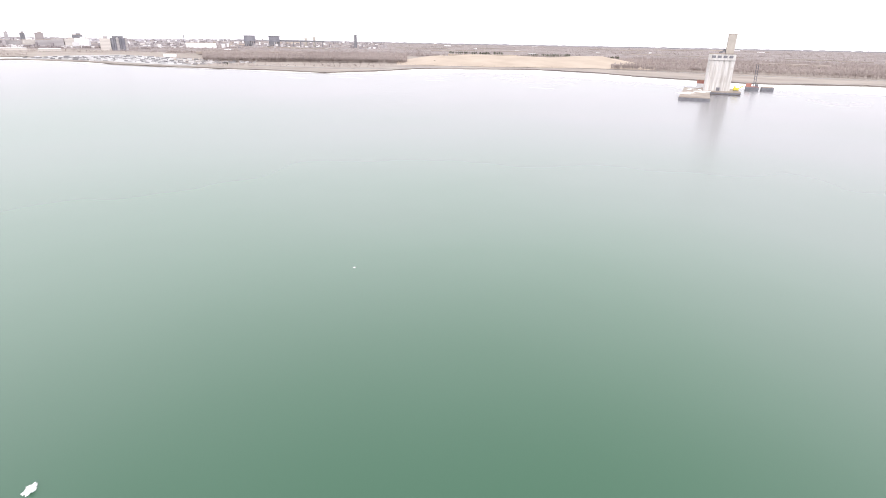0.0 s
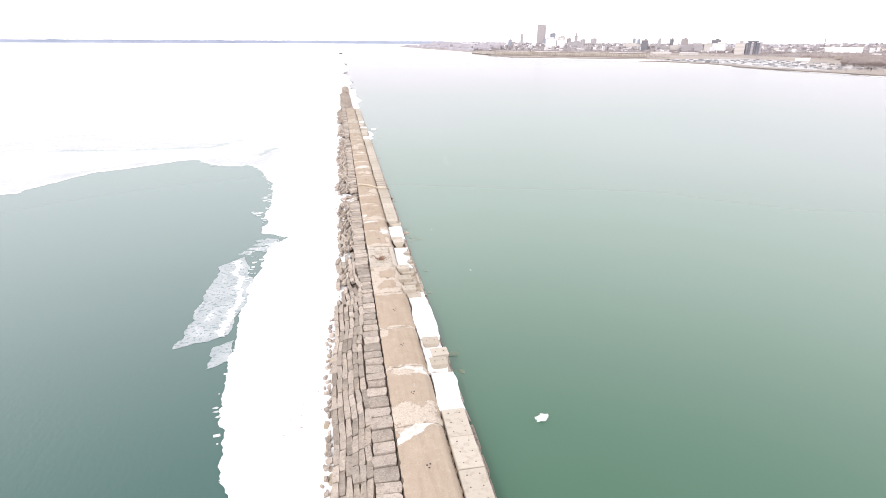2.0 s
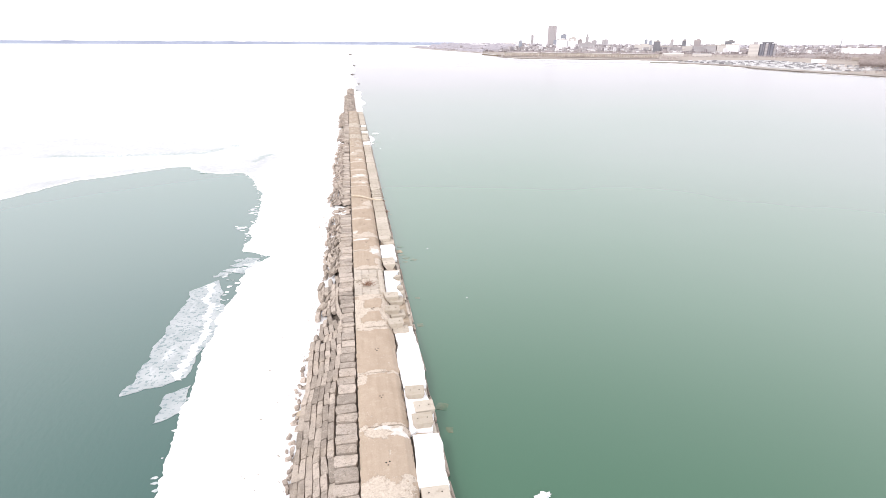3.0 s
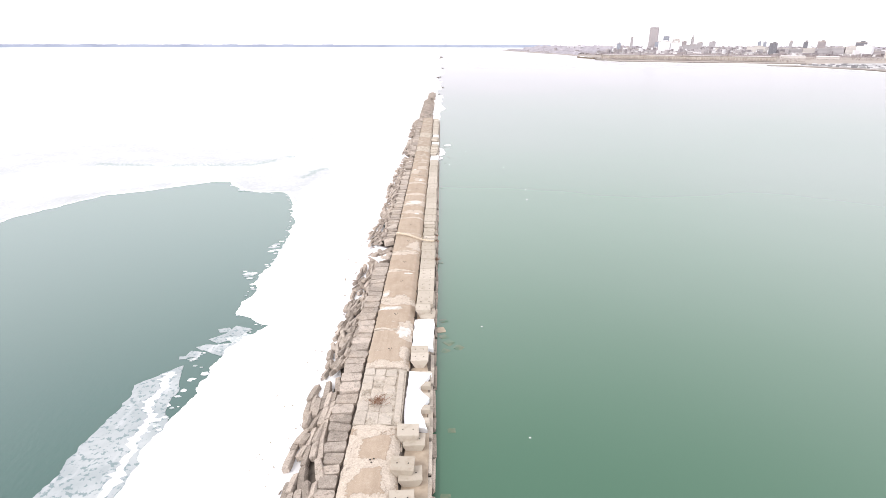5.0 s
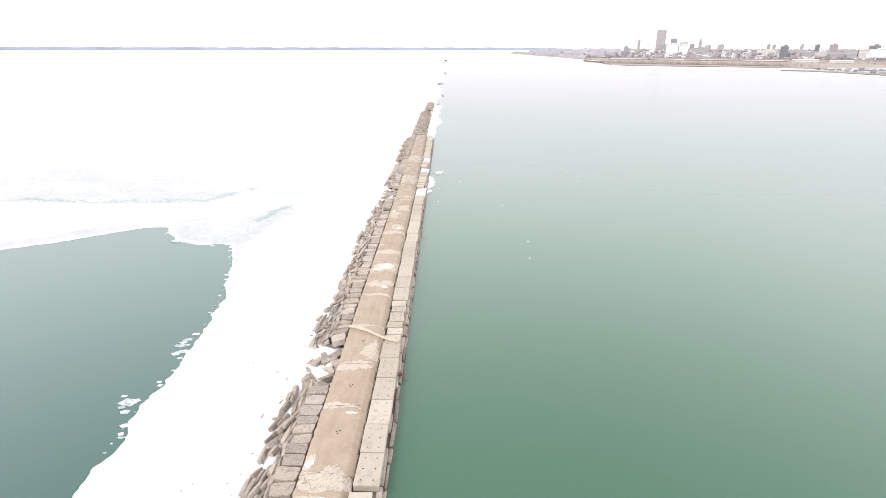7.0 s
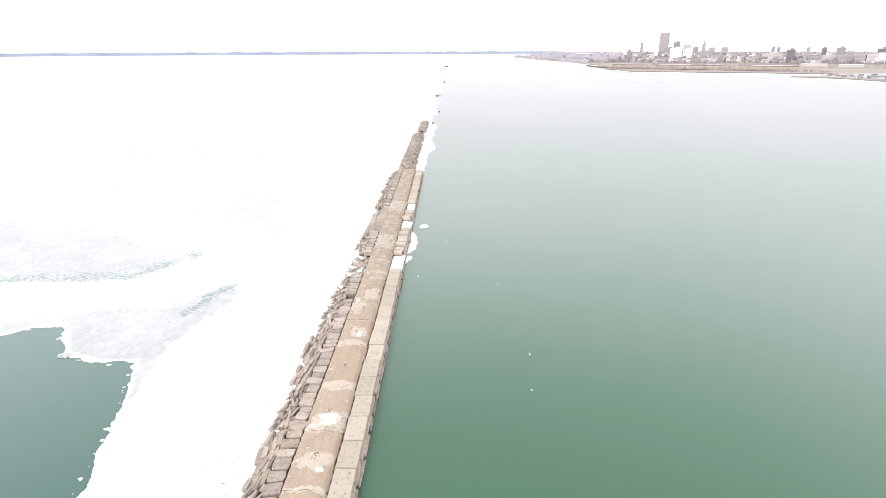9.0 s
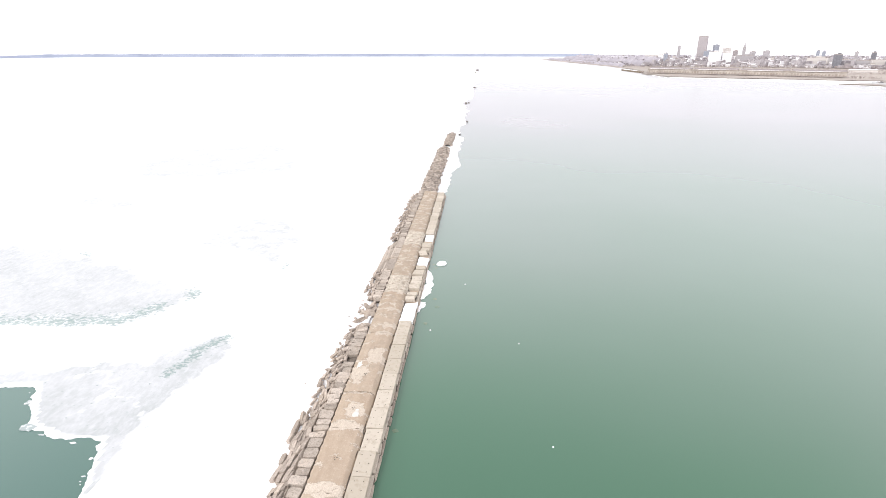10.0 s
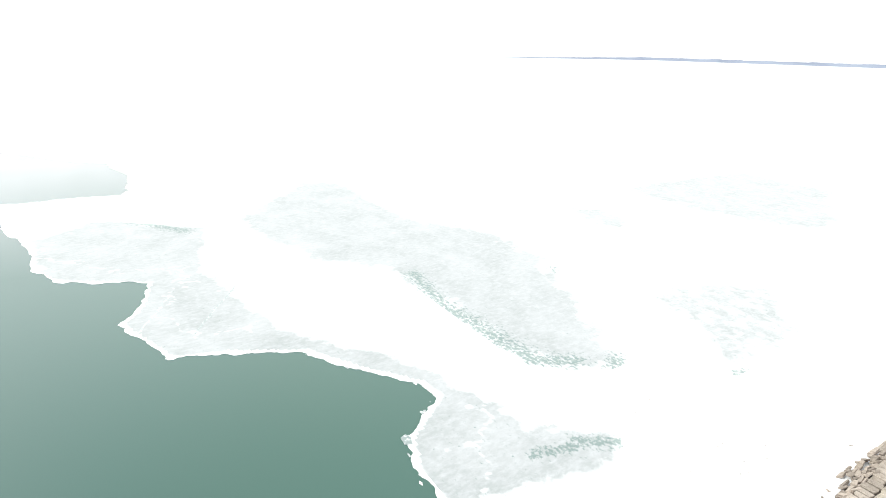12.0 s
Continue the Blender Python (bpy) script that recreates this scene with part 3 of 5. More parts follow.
for x, y, q in ((-23.0, 125.8, 1.5), (-21.0, 125.4, 1.9), (-19.9, 123.6, 2.2), (-22.6, 123.3, 1.8), (-23.4, 121.3, 2.1), (-21.2, 121.0, 2.3), (-24.6, 119.6, 1.3), (-25.4, 118.8, 0.8), (-24.2, 118.4, 0.7)):
    ice_plate(x, y, q)
for k in range(20):
    t = k / 19
    ice_plate(-25.0 + 5.5 * t + rng.uniform(-1.0, 1.4), 116.5 + 8.5 * t + rng.uniform(-1.6, 1.6), rng.uniform(0.12, 0.4))
for k in range(16):
    ice_plate(-22.4 + rng.gauss(0, 0.5), rng.uniform(103, 117), rng.uniform(0.2, 0.6))
for a, b in zip(BAY[13:38], BAY[14:39]):
    for q in range(max(1, int(math.dist(a, b) / 1.9))):
        t = rng.random()
        ice_plate(a[0] + (b[0] - a[0]) * t + rng.uniform(-0.5, 0.3), a[1] + (b[1] - a[1]) * t + rng.uniform(-0.7, 0.4), 0.12 + 0.5 * rng.random() ** 2, rng.uniform(0.03, 0.064))
ice_plate(-46.8, 202.2, 1.6, 0.12)
for x, y, n in ((-25.3, 144.8, 7), (-25.6, 158.0, 8)):
    for _ in range(n):
        ice_plate(x + rng.gauss(0, 0.8), y + rng.gauss(0, 1.3), rng.uniform(0.3, 1.0))
for pts in ([(5.6, 249), (6.6, 250), (7.8, 254), (8.2, 258), (7.6, 262), (6.4, 266), (5.6, 267)], [(5.5, 243), (6.3, 243.6), (7.3, 246), (7.2, 248), (6.0, 248.2)]):
    tagged(plate("ice_shelf", ragged(pts, lambda p: 0.5, 0.06, rng), -0.1, 0.14, M_SNOW), "white shelf of shore ice against the wall foot", "ice", group="wall foot ice")

# ---- breakwater ----
wall = thing("breakwater", "long stone and concrete breakwater with a worn tan concrete cap", "breakwater")
Y0, Y1 = 20.0, 342.0

# body under all pieces
sec = [(-8.0, -1.0), (-7.6, 0.1), (-4.2, 1.15), (-2.3, 1.25), (-2.2, 1.5), (2.75, 1.3), (2.95, 0.75), (5.3, 0.75), (5.35, 0.3), (5.75, 0.25), (5.8, -1.0)]
verts, faces = [], []
ys = np.linspace(Y0, Y1, 160)
for y in ys:
    for x, z in sec:
        shift = 1.0
        if x < -4 and (145 < y < 158 or 231 < y < 247):
            shift = 0.36
        elif x < -4 and 109.5 < y < 114:
            shift = 0.7
        elif x < -4 and y > 92:
            shift = 0.82
        verts.append((x * shift + 0.12 * noise.noise(Vector((x, y * 0.5, 0))), y, z + 0.12 * noise.noise(Vector((x * 0.7, y * 0.4, 5)))))
m = len(sec)
for j in range(len(ys) - 1):
    for k in range(m - 1):
        faces.append((j * m + k, j * m + k + 1, (j + 1) * m + k + 1, (j + 1) * m + k))
faces += [tuple(range(m)), tuple(range((len(ys) - 1) * m, len(ys) * m))[::-1]]
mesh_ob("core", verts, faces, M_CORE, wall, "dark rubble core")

# cap slabs, arched across, with ragged ends and spalled patches
JOINTS = [20, 31, 42, 51.7, 62, 72.5, 82.3, 93.2, 103.6, 113.6, 122.5, 131.9, 142.3, 151.0, 161, 171.5, 181.5, 190.7, 202.9, 211.4, 220.5, 230.7, 240.5, 249, 258.5, 268.5, 281, 291.6, 300, 308, 318, 330, 342]
STONES = (103.6,)
BROKEN = (249, 281)
LAID = []
# centre and half sizes of the worn patches on the near and the far stretch
SPALLS_NEAR = [(0.4, 49.2, 2.6, 2.2), (-0.2, 63.2, 2.8, 2.3), (2.2, 65.4, 0.7, 0.5), (0.6, 71.8, 2.3, 1.1), (-1.7, 81.2, 0.6, 1.3), (0.2, 82.4, 2.6, 0.35), (0.3, 93.6, 3.0, 1.2),
               (-1.9, 98.0, 1.1, 5.0), (0.3, 102.8, 2.8, 1.2), (0.0, 98.3, 2.2, 0.6), (2.3, 98.5, 0.8, 5.0), (0.2, 114.2, 2.8, 1.0), (2.2, 116.5, 0.7, 2.0)]
SPALLS_MID = [(1.9, 122.4, 1.1, 2.4), (-1.2, 122.6, 1.2, 0.5), (-0.8, 128.6, 2.0, 0.6), (0.3, 131.2, 2.8, 1.5), (-1.6, 133.4, 0.9, 1.2), (0.3, 150.6, 2.8, 1.3), (1.7, 154.0, 1.2, 2.6), (0.4, 176.0, 2.6, 1.5),
              (0.5, 183.5, 2.4, 2.0), (0.2, 191.2, 2.8, 1.3), (0.2, 203.4, 2.8, 1.2), (0.6, 207.0, 1.4, 2.0), (-0.8, 216.5, 1.6, 2.6), (0.9, 222.0, 1.8, 2.6)]


def spall_at(x, y, ya, yb, share):
    """How deep the skin of the cap is worn off: above zero where it is gone."""
    v = max(1.0 - ((x - cx) / rx) ** 2 - ((y - cy) / ry) ** 2 for cx, cy, rx, ry in SPALLS_NEAR + SPALLS_MID)
    v = max(v, -1.4) * 0.55
    v = max(v, 0.42 - 1.1 * min(y - ya, yb - y), share)
    p = Vector((x * 0.55, y * 0.55, 3.0))
    return v + 0.62 * noise.noise(p) + 0.34 * noise.noise(p * 2.7) + 0.2 * noise.noise(p * 7.0)


def cap_z(x, y, ya, lift, tilt):
    u = (x + 2.15) / 5.0
    return 1.74 + 0.26 * (1 - (2 * u - 0.92) ** 2) + lift + tilt * (y - ya) - max(0.0, u - 0.87) * 3.6


for ya, yb in zip(JOINTS, JOINTS[1:]):
    if ya in STONES:
        continue
    broken = 2.2 if ya in BROKEN else 1.0 if 230 <= ya < 300 else 0.3
    share = -0.5 if ya < 170 else -0.28 if ya < 230 else -0.12
    nx, ny = 34, int((yb - ya) * 6)
    verts, faces, worn = [], [], []
    tilt, lift = rng.uniform(-0.012, 0.012), rng.uniform(-0.08, 0.06)
    gap = rng.uniform(0.03, 0.12)
    LAID.append((ya, yb, lift, tilt))
    for j in range(ny + 1):
        y = ya + gap + (yb - ya - gap - 0.03) * j / ny
        for k in range(nx + 1):
            x = -2.15 + 5.0 * k / nx
            z = cap_z(x, y, ya, lift, tilt)
            z += broken * 0.14 * noise.noise(Vector((x * 0.8, y * 0.8, 3))) + 0.012 * noise.noise(Vector((x * 3, y * 3, 1)))
            v = spall_at(x, y, ya, yb, share)
            z -= 0.07 * min(1.0, max(0.0, v * 5)) * (1 + 0.8 * noise.noise(Vector((x * 3.1, y * 3.1, 6))))
            end = 0.2 * noise.noise(Vector((x * 1.3, ya if j == 0 else yb, 9 if j else 4))) if j in (0, ny) else 0.0
            side = 0.15 * noise.noise(Vector((y * 1.3, k, 2))) if k in (0, nx) else 0.0
            verts.append((x + side, y + end, z))
            worn.append(v)
    base = len(verts)
    w = nx + 1
    for j in range(ny):
        for k in range(nx):
            faces.append((j * w + k, j * w + k + 1, (j + 1) * w + k + 1, (j + 1) * w + k))
    ring = [k for k in range(w)] + [j * w + nx for j in range(1, ny + 1)] + [ny * w + k for k in range(nx - 1, -1, -1)] + [j * w for j in range(ny - 1, 0, -1)]
    for i in ring:
        x, y, z = verts[i]
        verts.append((x, y, 0.95))
        worn.append(-0.1)
    for q in range(len(ring)):
        r = (q + 1) % len(ring)
        faces.append((ring[r], ring[q], base + q, base + r))
    ob = mesh_ob("cap_slab", verts, faces, M_RAW if ya in BROKEN else M_CAP, wall)
    ob.data.attributes.new("worn", "FLOAT", "POINT").data.foreach_set("value", worn)


def stone_mesh(seed, size=(1, 1, 1), bevel=0.07, rough=0.1, bulge=0.0, skew=0.0):
    """A roughly squared quarry stone: a hull round knocked-off corners."""
    r = random.Random(seed)
    bm = bmesh.new()
    half = [q / 2 for q in size]
    for c in [(p, q, s) for p in (-1, 1) for q in (-1, 1) for s in (-1, 1)]:
        off = [r.uniform(0, rough) for _ in range(3)]
        for axis in r.sample(range(3), 2):
            cut = r.uniform(0.5, 2.2) * bevel
            bm.verts.new([s * (half[k] - off[k] - (cut if k == axis else 0)) for k, s in enumerate(c)])
        if bulge:
            bm.verts.new((c[0] * (half[0] + r.uniform(-0.3, 1) * bulge), c[1] * half[1] * r.uniform(0.15, 0.6), c[2] * (half[2] + r.uniform(-1, 0.6) * bulge)))
    lean, taper = r.uniform(-skew, skew), 1 - r.uniform(0, skew)
    for v in bm.verts:
        v.co.y += lean * v.co.x
        v.co.x *= taper if v.co.y > 0 else 1
    made = bmesh.ops.convex_hull(bm, input=bm.verts[:])
    bmesh.ops.delete(bm, geom=list({g for g in made["geom_interior"] + made["geom_unused"] if isinstance(g, bmesh.types.BMVert)}), context="VERTS")
    me = bpy.data.meshes.new("stone")
    bm.to_mesh(me)
    bm.free()
    return me


HEADS = [stone_mesh(k, (1, 1, 1), 0.022, 0.075, 0.03) for k in range(14)]
BLOCKS = [stone_mesh(50 + k, (1, 1, 1), 0.07, 0.16) for k in range(10)]
PALES = [stone_mesh(90 + k, (1, 1, 1), 0.05, 0.08) for k in range(6)]
FACES = [stone_mesh(120 + k, (0.66, 2.4, 0.6), 0.018, 0.06, 0.02, 0.14) for k in range(20)]
RUBBLE = [stone_mesh(150 + k, (0.85, 1.8, 0.42), 0.018, 0.09, 0.0, 0.4) for k in range(18)]
TOES = [stone_mesh(180 + k, (0.66, 2.4, 0.6), 0.03, 0.1, 0.03) for k in range(8)]
for me in TOES:
    me.materials.append(M_TOE)
for me in HEADS:
    me.materials.append(M_HEAD)
for me in PALES:
    me.materials.append(M_PALE)
for me in BLOCKS + FACES + RUBBLE:
    me.materials.append(M_FACE)


def lay(name, me, x, y, z, sx, sy, sz, rx=0.0, ry=0.0, rz=0.0):
    ob = new(name, me)
    ob.parent = wall
    ob.matrix_basis = pose(x, y, z, rx, ry, rz) @ Matrix.Diagonal((sx, sy, sz, 1))
    return ob


def state(y):
    """How the stones on the lake side lie: 0 in courses, 1 loosened, 2 tumbled, 3 few boulders, 4 long ledges, 5 leaning slabs."""
    for limit, s in ((91, 0), (110, 1), (113.5, 3), (124, 5), (146, 5), (157, 3), (172, 2), (181, 1), (192, 2), (206, 1), (232, 2), (246, 3), (262, 2), (285, 4)):
        if y < limit:
            return s
    return 2


def drift(y):
    """How far the joint beside the header course wanders."""
    return 0.5 * min(1.0, max(0.0, (y - 74) / 12)) * min(1.0, max(0.0, (104 - y) / 8)) + 0.1 * math.sin(y * 0.21)


# header course beside the cap
y = 24.0
while y < 341:
    s = state(y)
    ln = rng.uniform(1.25, 2.1) if y < 152 else rng.uniform(1.1, 2.3)
    if s == 4 or (s == 3 and y > 120):
        y += ln
        continue
    loose = (2.4, 3.6, 6.0, 4.0, 1.5, 4.0)[s] * (1.3 if y > 152 else 1)
    left, right = -4.5 + drift(y) + rng.uniform(-0.12, 0.12) + (rng.uniform(0.0, 0.45) if y > 152 else 0), -2.32 + rng.uniform(-0.12, 0.04)
    x, width = (left + right) / 2, right - left
    if not (s == 2 and rng.random() < 0.03):
        lay("header_stone", rng.choice(HEADS), x, y + ln / 2, 1.16 + rng.uniform(-0.09, 0.09), width, ln * 0.955, 1.0, rng.gauss(0, loose * 0.6), rng.gauss(-1.5, loose * 0.6), rng.gauss(0, loose * 0.8))
    y += ln

# facing courses stepping down to the ice
count = 0
spill_v, spill_f = [], []


def face_stone(x, y, z, sx, sy, sz, rx, ry, rz, kind=None):
    """A facing stone: a part of its own along the near stretch, else joined into the rest."""
    global count
    me = rng.choice(kind or BLOCKS)
    if y < 135 and count < 300 and sy > 0.5:
        count += 1
        lay("facing_stone", me, x, y, z, sx, sy, sz, rx, ry, rz)
        return
    mm = pose(x, y, z, rx, ry, rz) @ Matrix.Diagonal((sx, sy, sz, 1))
    b = len(spill_v)
    spill_v.extend(tuple(mm @ v.co) for v in me.vertices)
    spill_f.extend(tuple(b + i for i in p.vertices) for p in me.polygons)


def top_z(x):
    """The slope of the lake side, from the headers down to the ice."""
    return max(0.3, 1.5 + (x + 4.5) * 0.31)


for row in range(7):
    y = 22 + rng.uniform(0, 2)
    while y < 341:
        s = state(y)
        wav = 0.14 * math.sin(y * 0.23 + row * 0.2) + 0.06 * math.sin(y * 0.61 + row * 0.4) + drift(y) * (1 - row / 7)
        turn = -math.degrees(0.032 * math.cos(y * 0.23 + row * 0.2) + 0.037 * math.cos(y * 0.61 + row * 0.4))
        fan = 26 * noise.noise(Vector((y * 0.13, row * 0.15, 8)))
        if row == 6 and (s > 0 or rng.random() < 0.2):
            ln = rng.uniform(0.8, 2.0)
        elif s == 0:
            ln = rng.uniform(1.7, 3.3) if row < 6 else rng.uniform(0.8, 1.7)
            x = -4.86 - 0.635 * row + wav
            if row == 6:
                x += rng.uniform(-0.25, 0.4)
                face_stone(x, y + ln / 2, top_z(x) - 0.34 + rng.uniform(-0.1, 0.05), rng.uniform(0.5, 1.05), ln / 2.4 * rng.uniform(0.6, 0.98), 0.9, rng.gauss(0, 4), -18 + rng.gauss(0, 8), turn + rng.gauss(0, 9), TOES)
            else:
                face_stone(x, y + ln / 2, top_z(x) - 0.3 + rng.uniform(-0.06, 0.05), rng.uniform(0.93, 1.0), ln / 2.4 * 0.985, 1, rng.gauss(0, 1.2), -16 + rng.gauss(0, 4.0), turn + rng.gauss(0, 1.2), FACES)
        elif s == 1:
            ln = rng.uniform(1.5, 3.1)
            reach = 0.56 if y < 112 else 0.5 + 0.12 * noise.noise(Vector((y * 0.1, 0, 3)))
            x = -4.8 - reach * row + wav + rng.uniform(-0.1, 0.1)
            if rng.random() < 1.04 - 0.1 * row:
                face_stone(x, y + ln / 2, top_z(x) - 0.3 + rng.uniform(-0.1, 0.12), rng.uniform(0.85, 1.1), ln / 2.4, 1, rng.gauss(0, 3.5), -22 + rng.gauss(0, 8), turn + fan * 0.5 + rng.gauss(0, 4), FACES)
        elif s == 5:
            ln = rng.uniform(1.1, 2.5)
            reach = 0.5 + 0.1 * noise.noise(Vector((y * 0.2, 0, 3)))
            if rng.random() < 1.05 - 0.08 * row:
                x = -4.6 - reach * row + wav + rng.uniform(-0.15, 0.15)
                face_stone(x, y + ln / 2, top_z(x) - 0.24 + rng.uniform(-0.1, 0.15), rng.uniform(0.6, 0.95), ln / 2.4, rng.uniform(0.8, 1.0), rng.gauss(0, 6), -32 + rng.gauss(0, 12), fan * 0.9 - 6 + rng.gauss(0, 7), FACES)
        elif s == 2:
            ln = rng.uniform(0.8, 2.1)
            bulge = (0.52 if y < 175 else 0.44) + 0.16 * noise.noise(Vector((y * 0.16, 0, 3))) + (0.1 if 157 < y < 172 else 0)
            if row < 6 and rng.random() < 1.06 - 0.11 * row:
                x = -4.5 - bulge * row + wav * 0.5 + rng.uniform(-0.25, 0.25)
                face_stone(x, y + ln / 2, top_z(x) - 0.26 + rng.uniform(-0.08, 0.22), rng.uniform(0.55, 1.15), ln / 1.8, rng.uniform(0.7, 1.3), rng.gauss(0, 7), -28 + rng.gauss(0, 12), fan * 0.8 - 10 + rng.gauss(0, 9), RUBBLE)
        elif s == 3:
            ln = rng.uniform(1.2, 2.2)
            far = 232 < y < 246
            if (y > 120 or row < 3) and rng.random() < (0.55 if far else 0.5) - 0.07 * row:
                q = rng.uniform(0.8, 1.35)
                x = -3.1 - 0.6 * row + rng.uniform(-0.3, 0.3)
                face_stone(x, y, 0.42 - 0.04 * row, q * 1.2, q * rng.uniform(0.8, 1.2), q * 1.5, rng.gauss(0, 10), rng.gauss(-10, 12), rng.uniform(-60, 60), RUBBLE)
        else:
            ln = 3.0
        y += ln
# small ochre stones along the toe of the coursed stretch
for _ in range(75):
    q = rng.uniform(0.25, 0.6)
    face_stone(-8.75 - 0.55 * rng.random() ** 2, rng.uniform(40, 91), 0.16, q * rng.uniform(0.7, 1.3), q * 0.45 * rng.uniform(0.7, 1.4), q, rng.gauss(0, 8), rng.gauss(-8, 10), rng.gauss(0, 25), TOES)
# snow blown in between the lowest stones
vs, fs = [], []
for j in range(190):
    y = 101 + 1.27 * j
    gap = 145 < y < 158 or 231 < y < 247
    for k in range(6):
        x = (-3.2 if gap else -5.3) - 0.42 * k + 0.5 * noise.noise(Vector((y * 0.3, 0, 21)))
        vs.append((x, y, max(0.085, 0.62 - 0.12 * k + 0.3 * noise.noise(Vector((x, y * 0.5, 2)))) - (0.3 if k == 0 else 0) - (0.1 if k == 5 else 0)))
fs = [(6 * j + k, 6 * j + k + 1, 6 * j + k + 7, 6 * j + k + 6) for j in range(189) for k in range(5)]
tagged(mesh_ob("blown_snow", vs, [q[::-1] for q in fs], M_SNOW, None, "", True), "white snow blown between the lowest facing stones", "snow", kind="stuff")
# long stepped ledges of cut stone
y = 262.6
for k, ln in enumerate((3.6, 4.4, 3.0, 4.6, 4.8, 3.0)):
    lay("ledge_stone", HEADS[k % 6], -3.02, y + ln / 2, 1.34, 1.75, ln * 1.03, 0.95, 0, rng.gauss(-1, 1), rng.gauss(0, 0.6))
    y += ln
for row in range(7):
    y = 262.2 + 0.25 * row + rng.uniform(-0.3, 0.3)
    while y < 284:
        ln = min(rng.uniform(6, 10), 286 - 0.5 * row - y)
        if ln < 1:
            break
        lay("ledge_stone", HEADS[(row + int(y)) % 6], -4.1 - 0.42 * row, y + ln / 2, 1.12 - 0.17 * row + rng.uniform(-0.05, 0.05), 0.36, ln * 1.02, 0.6, 0, rng.gauss(-3, 2), rng.gauss(0, 0.5))
        y += ln
# toes and stray stones in the snow
for k in range(280):
    y = rng.uniform(30, 340)
    far = rng.random() ** 3.5 * (4.0 if y > 100 else 2.2)
    q = rng.uniform(0.08, 0.34) if far > 0.8 else rng.uniform(0.4, 0.9)
    if 262 < y < 285:
        continue
    if y < 140:
        q *= 0.45
    elif far > 0.8 and rng.random() < 0.6:
        continue
    edge = -8.1 if y < 92 else -7.0 if y < 143 else -6.3
    face_stone(edge - far, y, 0.14, q * 0.8, q * rng.uniform(0.7, 1.4), q * 0.8, rng.gauss(0, 12), rng.gauss(-8, 12), rng.gauss(0, 35), RUBBLE)
tagged(mesh_ob("tumbled_facing", spill_v, spill_f, M_SPILL, wall, "tumbled facing stones"), kind="stuff")

# stretches where the cap is gone and squared stones show
for ya, yb in ((103.7, 113.5),):
    for row, (x, wd) in enumerate(((-1.55, 1.15), (-0.35, 1.2), (0.95, 1.25))):
        y = ya
        while y < yb - 0.3:
            ln = min(rng.uniform(1.1, 2.3), yb - y)
            ob = lay("core_stone", rng.choice(PALES), x + rng.uniform(-0.05, 0.05), y + ln / 2, 1.45 + rng.uniform(-0.08, 0.1), wd * 1.09, ln * 1.05, 0.75, rng.gauss(0, 1.5), rng.gauss(0, 1.5), rng.gauss(0, 2))
            y += ln
    lay("edge_kerb", PALES[3], 2.12, (ya + yb) / 2, 1.55, 0.7, yb - ya, 0.75, 0, 0, 0.5)
    bm = box_bm(4.7, yb - ya, 0.75, (0.25, (ya + yb) / 2, 1.36))
    bmesh.ops.subdivide_edges(bm, edges=bm.edges[:], cuts=20, use_grid_fill=True)
    for v in bm.verts:
        v.co.z += 0.12 * noise.noise(v.co * 0.9) + 0.06 * noise.noise(v.co * 3)
    part("mortar_bed", bm, M_RAW, wall, "crumbling pale mortar between stones")

# precast blocks on the harbour side
def slab_mesh(seed):
    """A block 2.6 by 4.5 by 0.7 m."""
    r = random.Random(seed)
    bm = box_bm(2.6, 4.5, 0.7, (0, 0, 0), 0.05)
    for v in bm.verts:
        v.co += Vector((r.uniform(-0.02, 0.02), r.uniform(-0.03, 0.03), r.uniform(-0.015, 0.015)))
    me = bpy.data.meshes.new("precast_slab")
    bm.to_mesh(me)
    bm.free()
    me.materials.append(M_BLOCK)
    return me


def hole_mesh():
    bm = bmesh.new()
    bmesh.ops.create_cone(bm, cap_ends=True, segments=10, radius1=0.08, radius2=0.06, depth=0.02)
    me = bpy.data.meshes.new("lifting_hole")
    bm.to_mesh(me)
    bm.free()
    me.materials.append(M_HOLE)
    return me


SLABS, HOLE = [slab_mesh(k) for k in range(6)], hole_mesh()


def bevel_block_mesh():
    """A precast block with a wide top and slanted lower ends."""
    prof = [(-1.05, 0.55), (1.05, 0.55), (1.05, 0.4), (0.48, -0.55), (-0.48, -0.55), (-1.05, 0.4)]
    bm = bmesh.new()
    rings = [[bm.verts.new((x, y, z)) for x, z in prof] for y in (-0.88, 0.88)]
    bm.faces.new(rings[0])
    bm.faces.new(rings[1][::-1])
    for k in range(6):
        j = (k + 1) % 6
        bm.faces.new((rings[0][j], rings[0][k], rings[1][k], rings[1][j]))
    bmesh.ops.recalc_face_normals(bm, faces=bm.faces[:])
    bmesh.ops.bevel(bm, geom=bm.edges[:], offset=0.03, segments=1, affect="EDGES")
    me = bpy.data.meshes.new("precast_block")
    bm.to_mesh(me)
    bm.free()
    me.materials.append(M_BLOCK)
    return me


def slab(y, ln, z=1.18, x=4.15, wd=2.6, tilt=0.0, rz=0.0, holes=3):
    ob = lay("precast_slab", rng.choice(SLABS), x, y, z, wd / 2.6, ln / 4.5, 1, tilt, rng.gauss(0, 0.7), rz)
    for j in range(holes):
        for k in (-0.62, 0.62):
            h = new("lifting_hole", HOLE)
            h.parent = ob
            h.matrix_basis = Matrix.Translation((k, -1.5 + 1.5 * j if holes == 3 else -0.75 + 1.5 * j, 0.352)) @ Matrix.Diagonal((2.6 / wd, 4.5 / ln, 1, 1))
    return ob


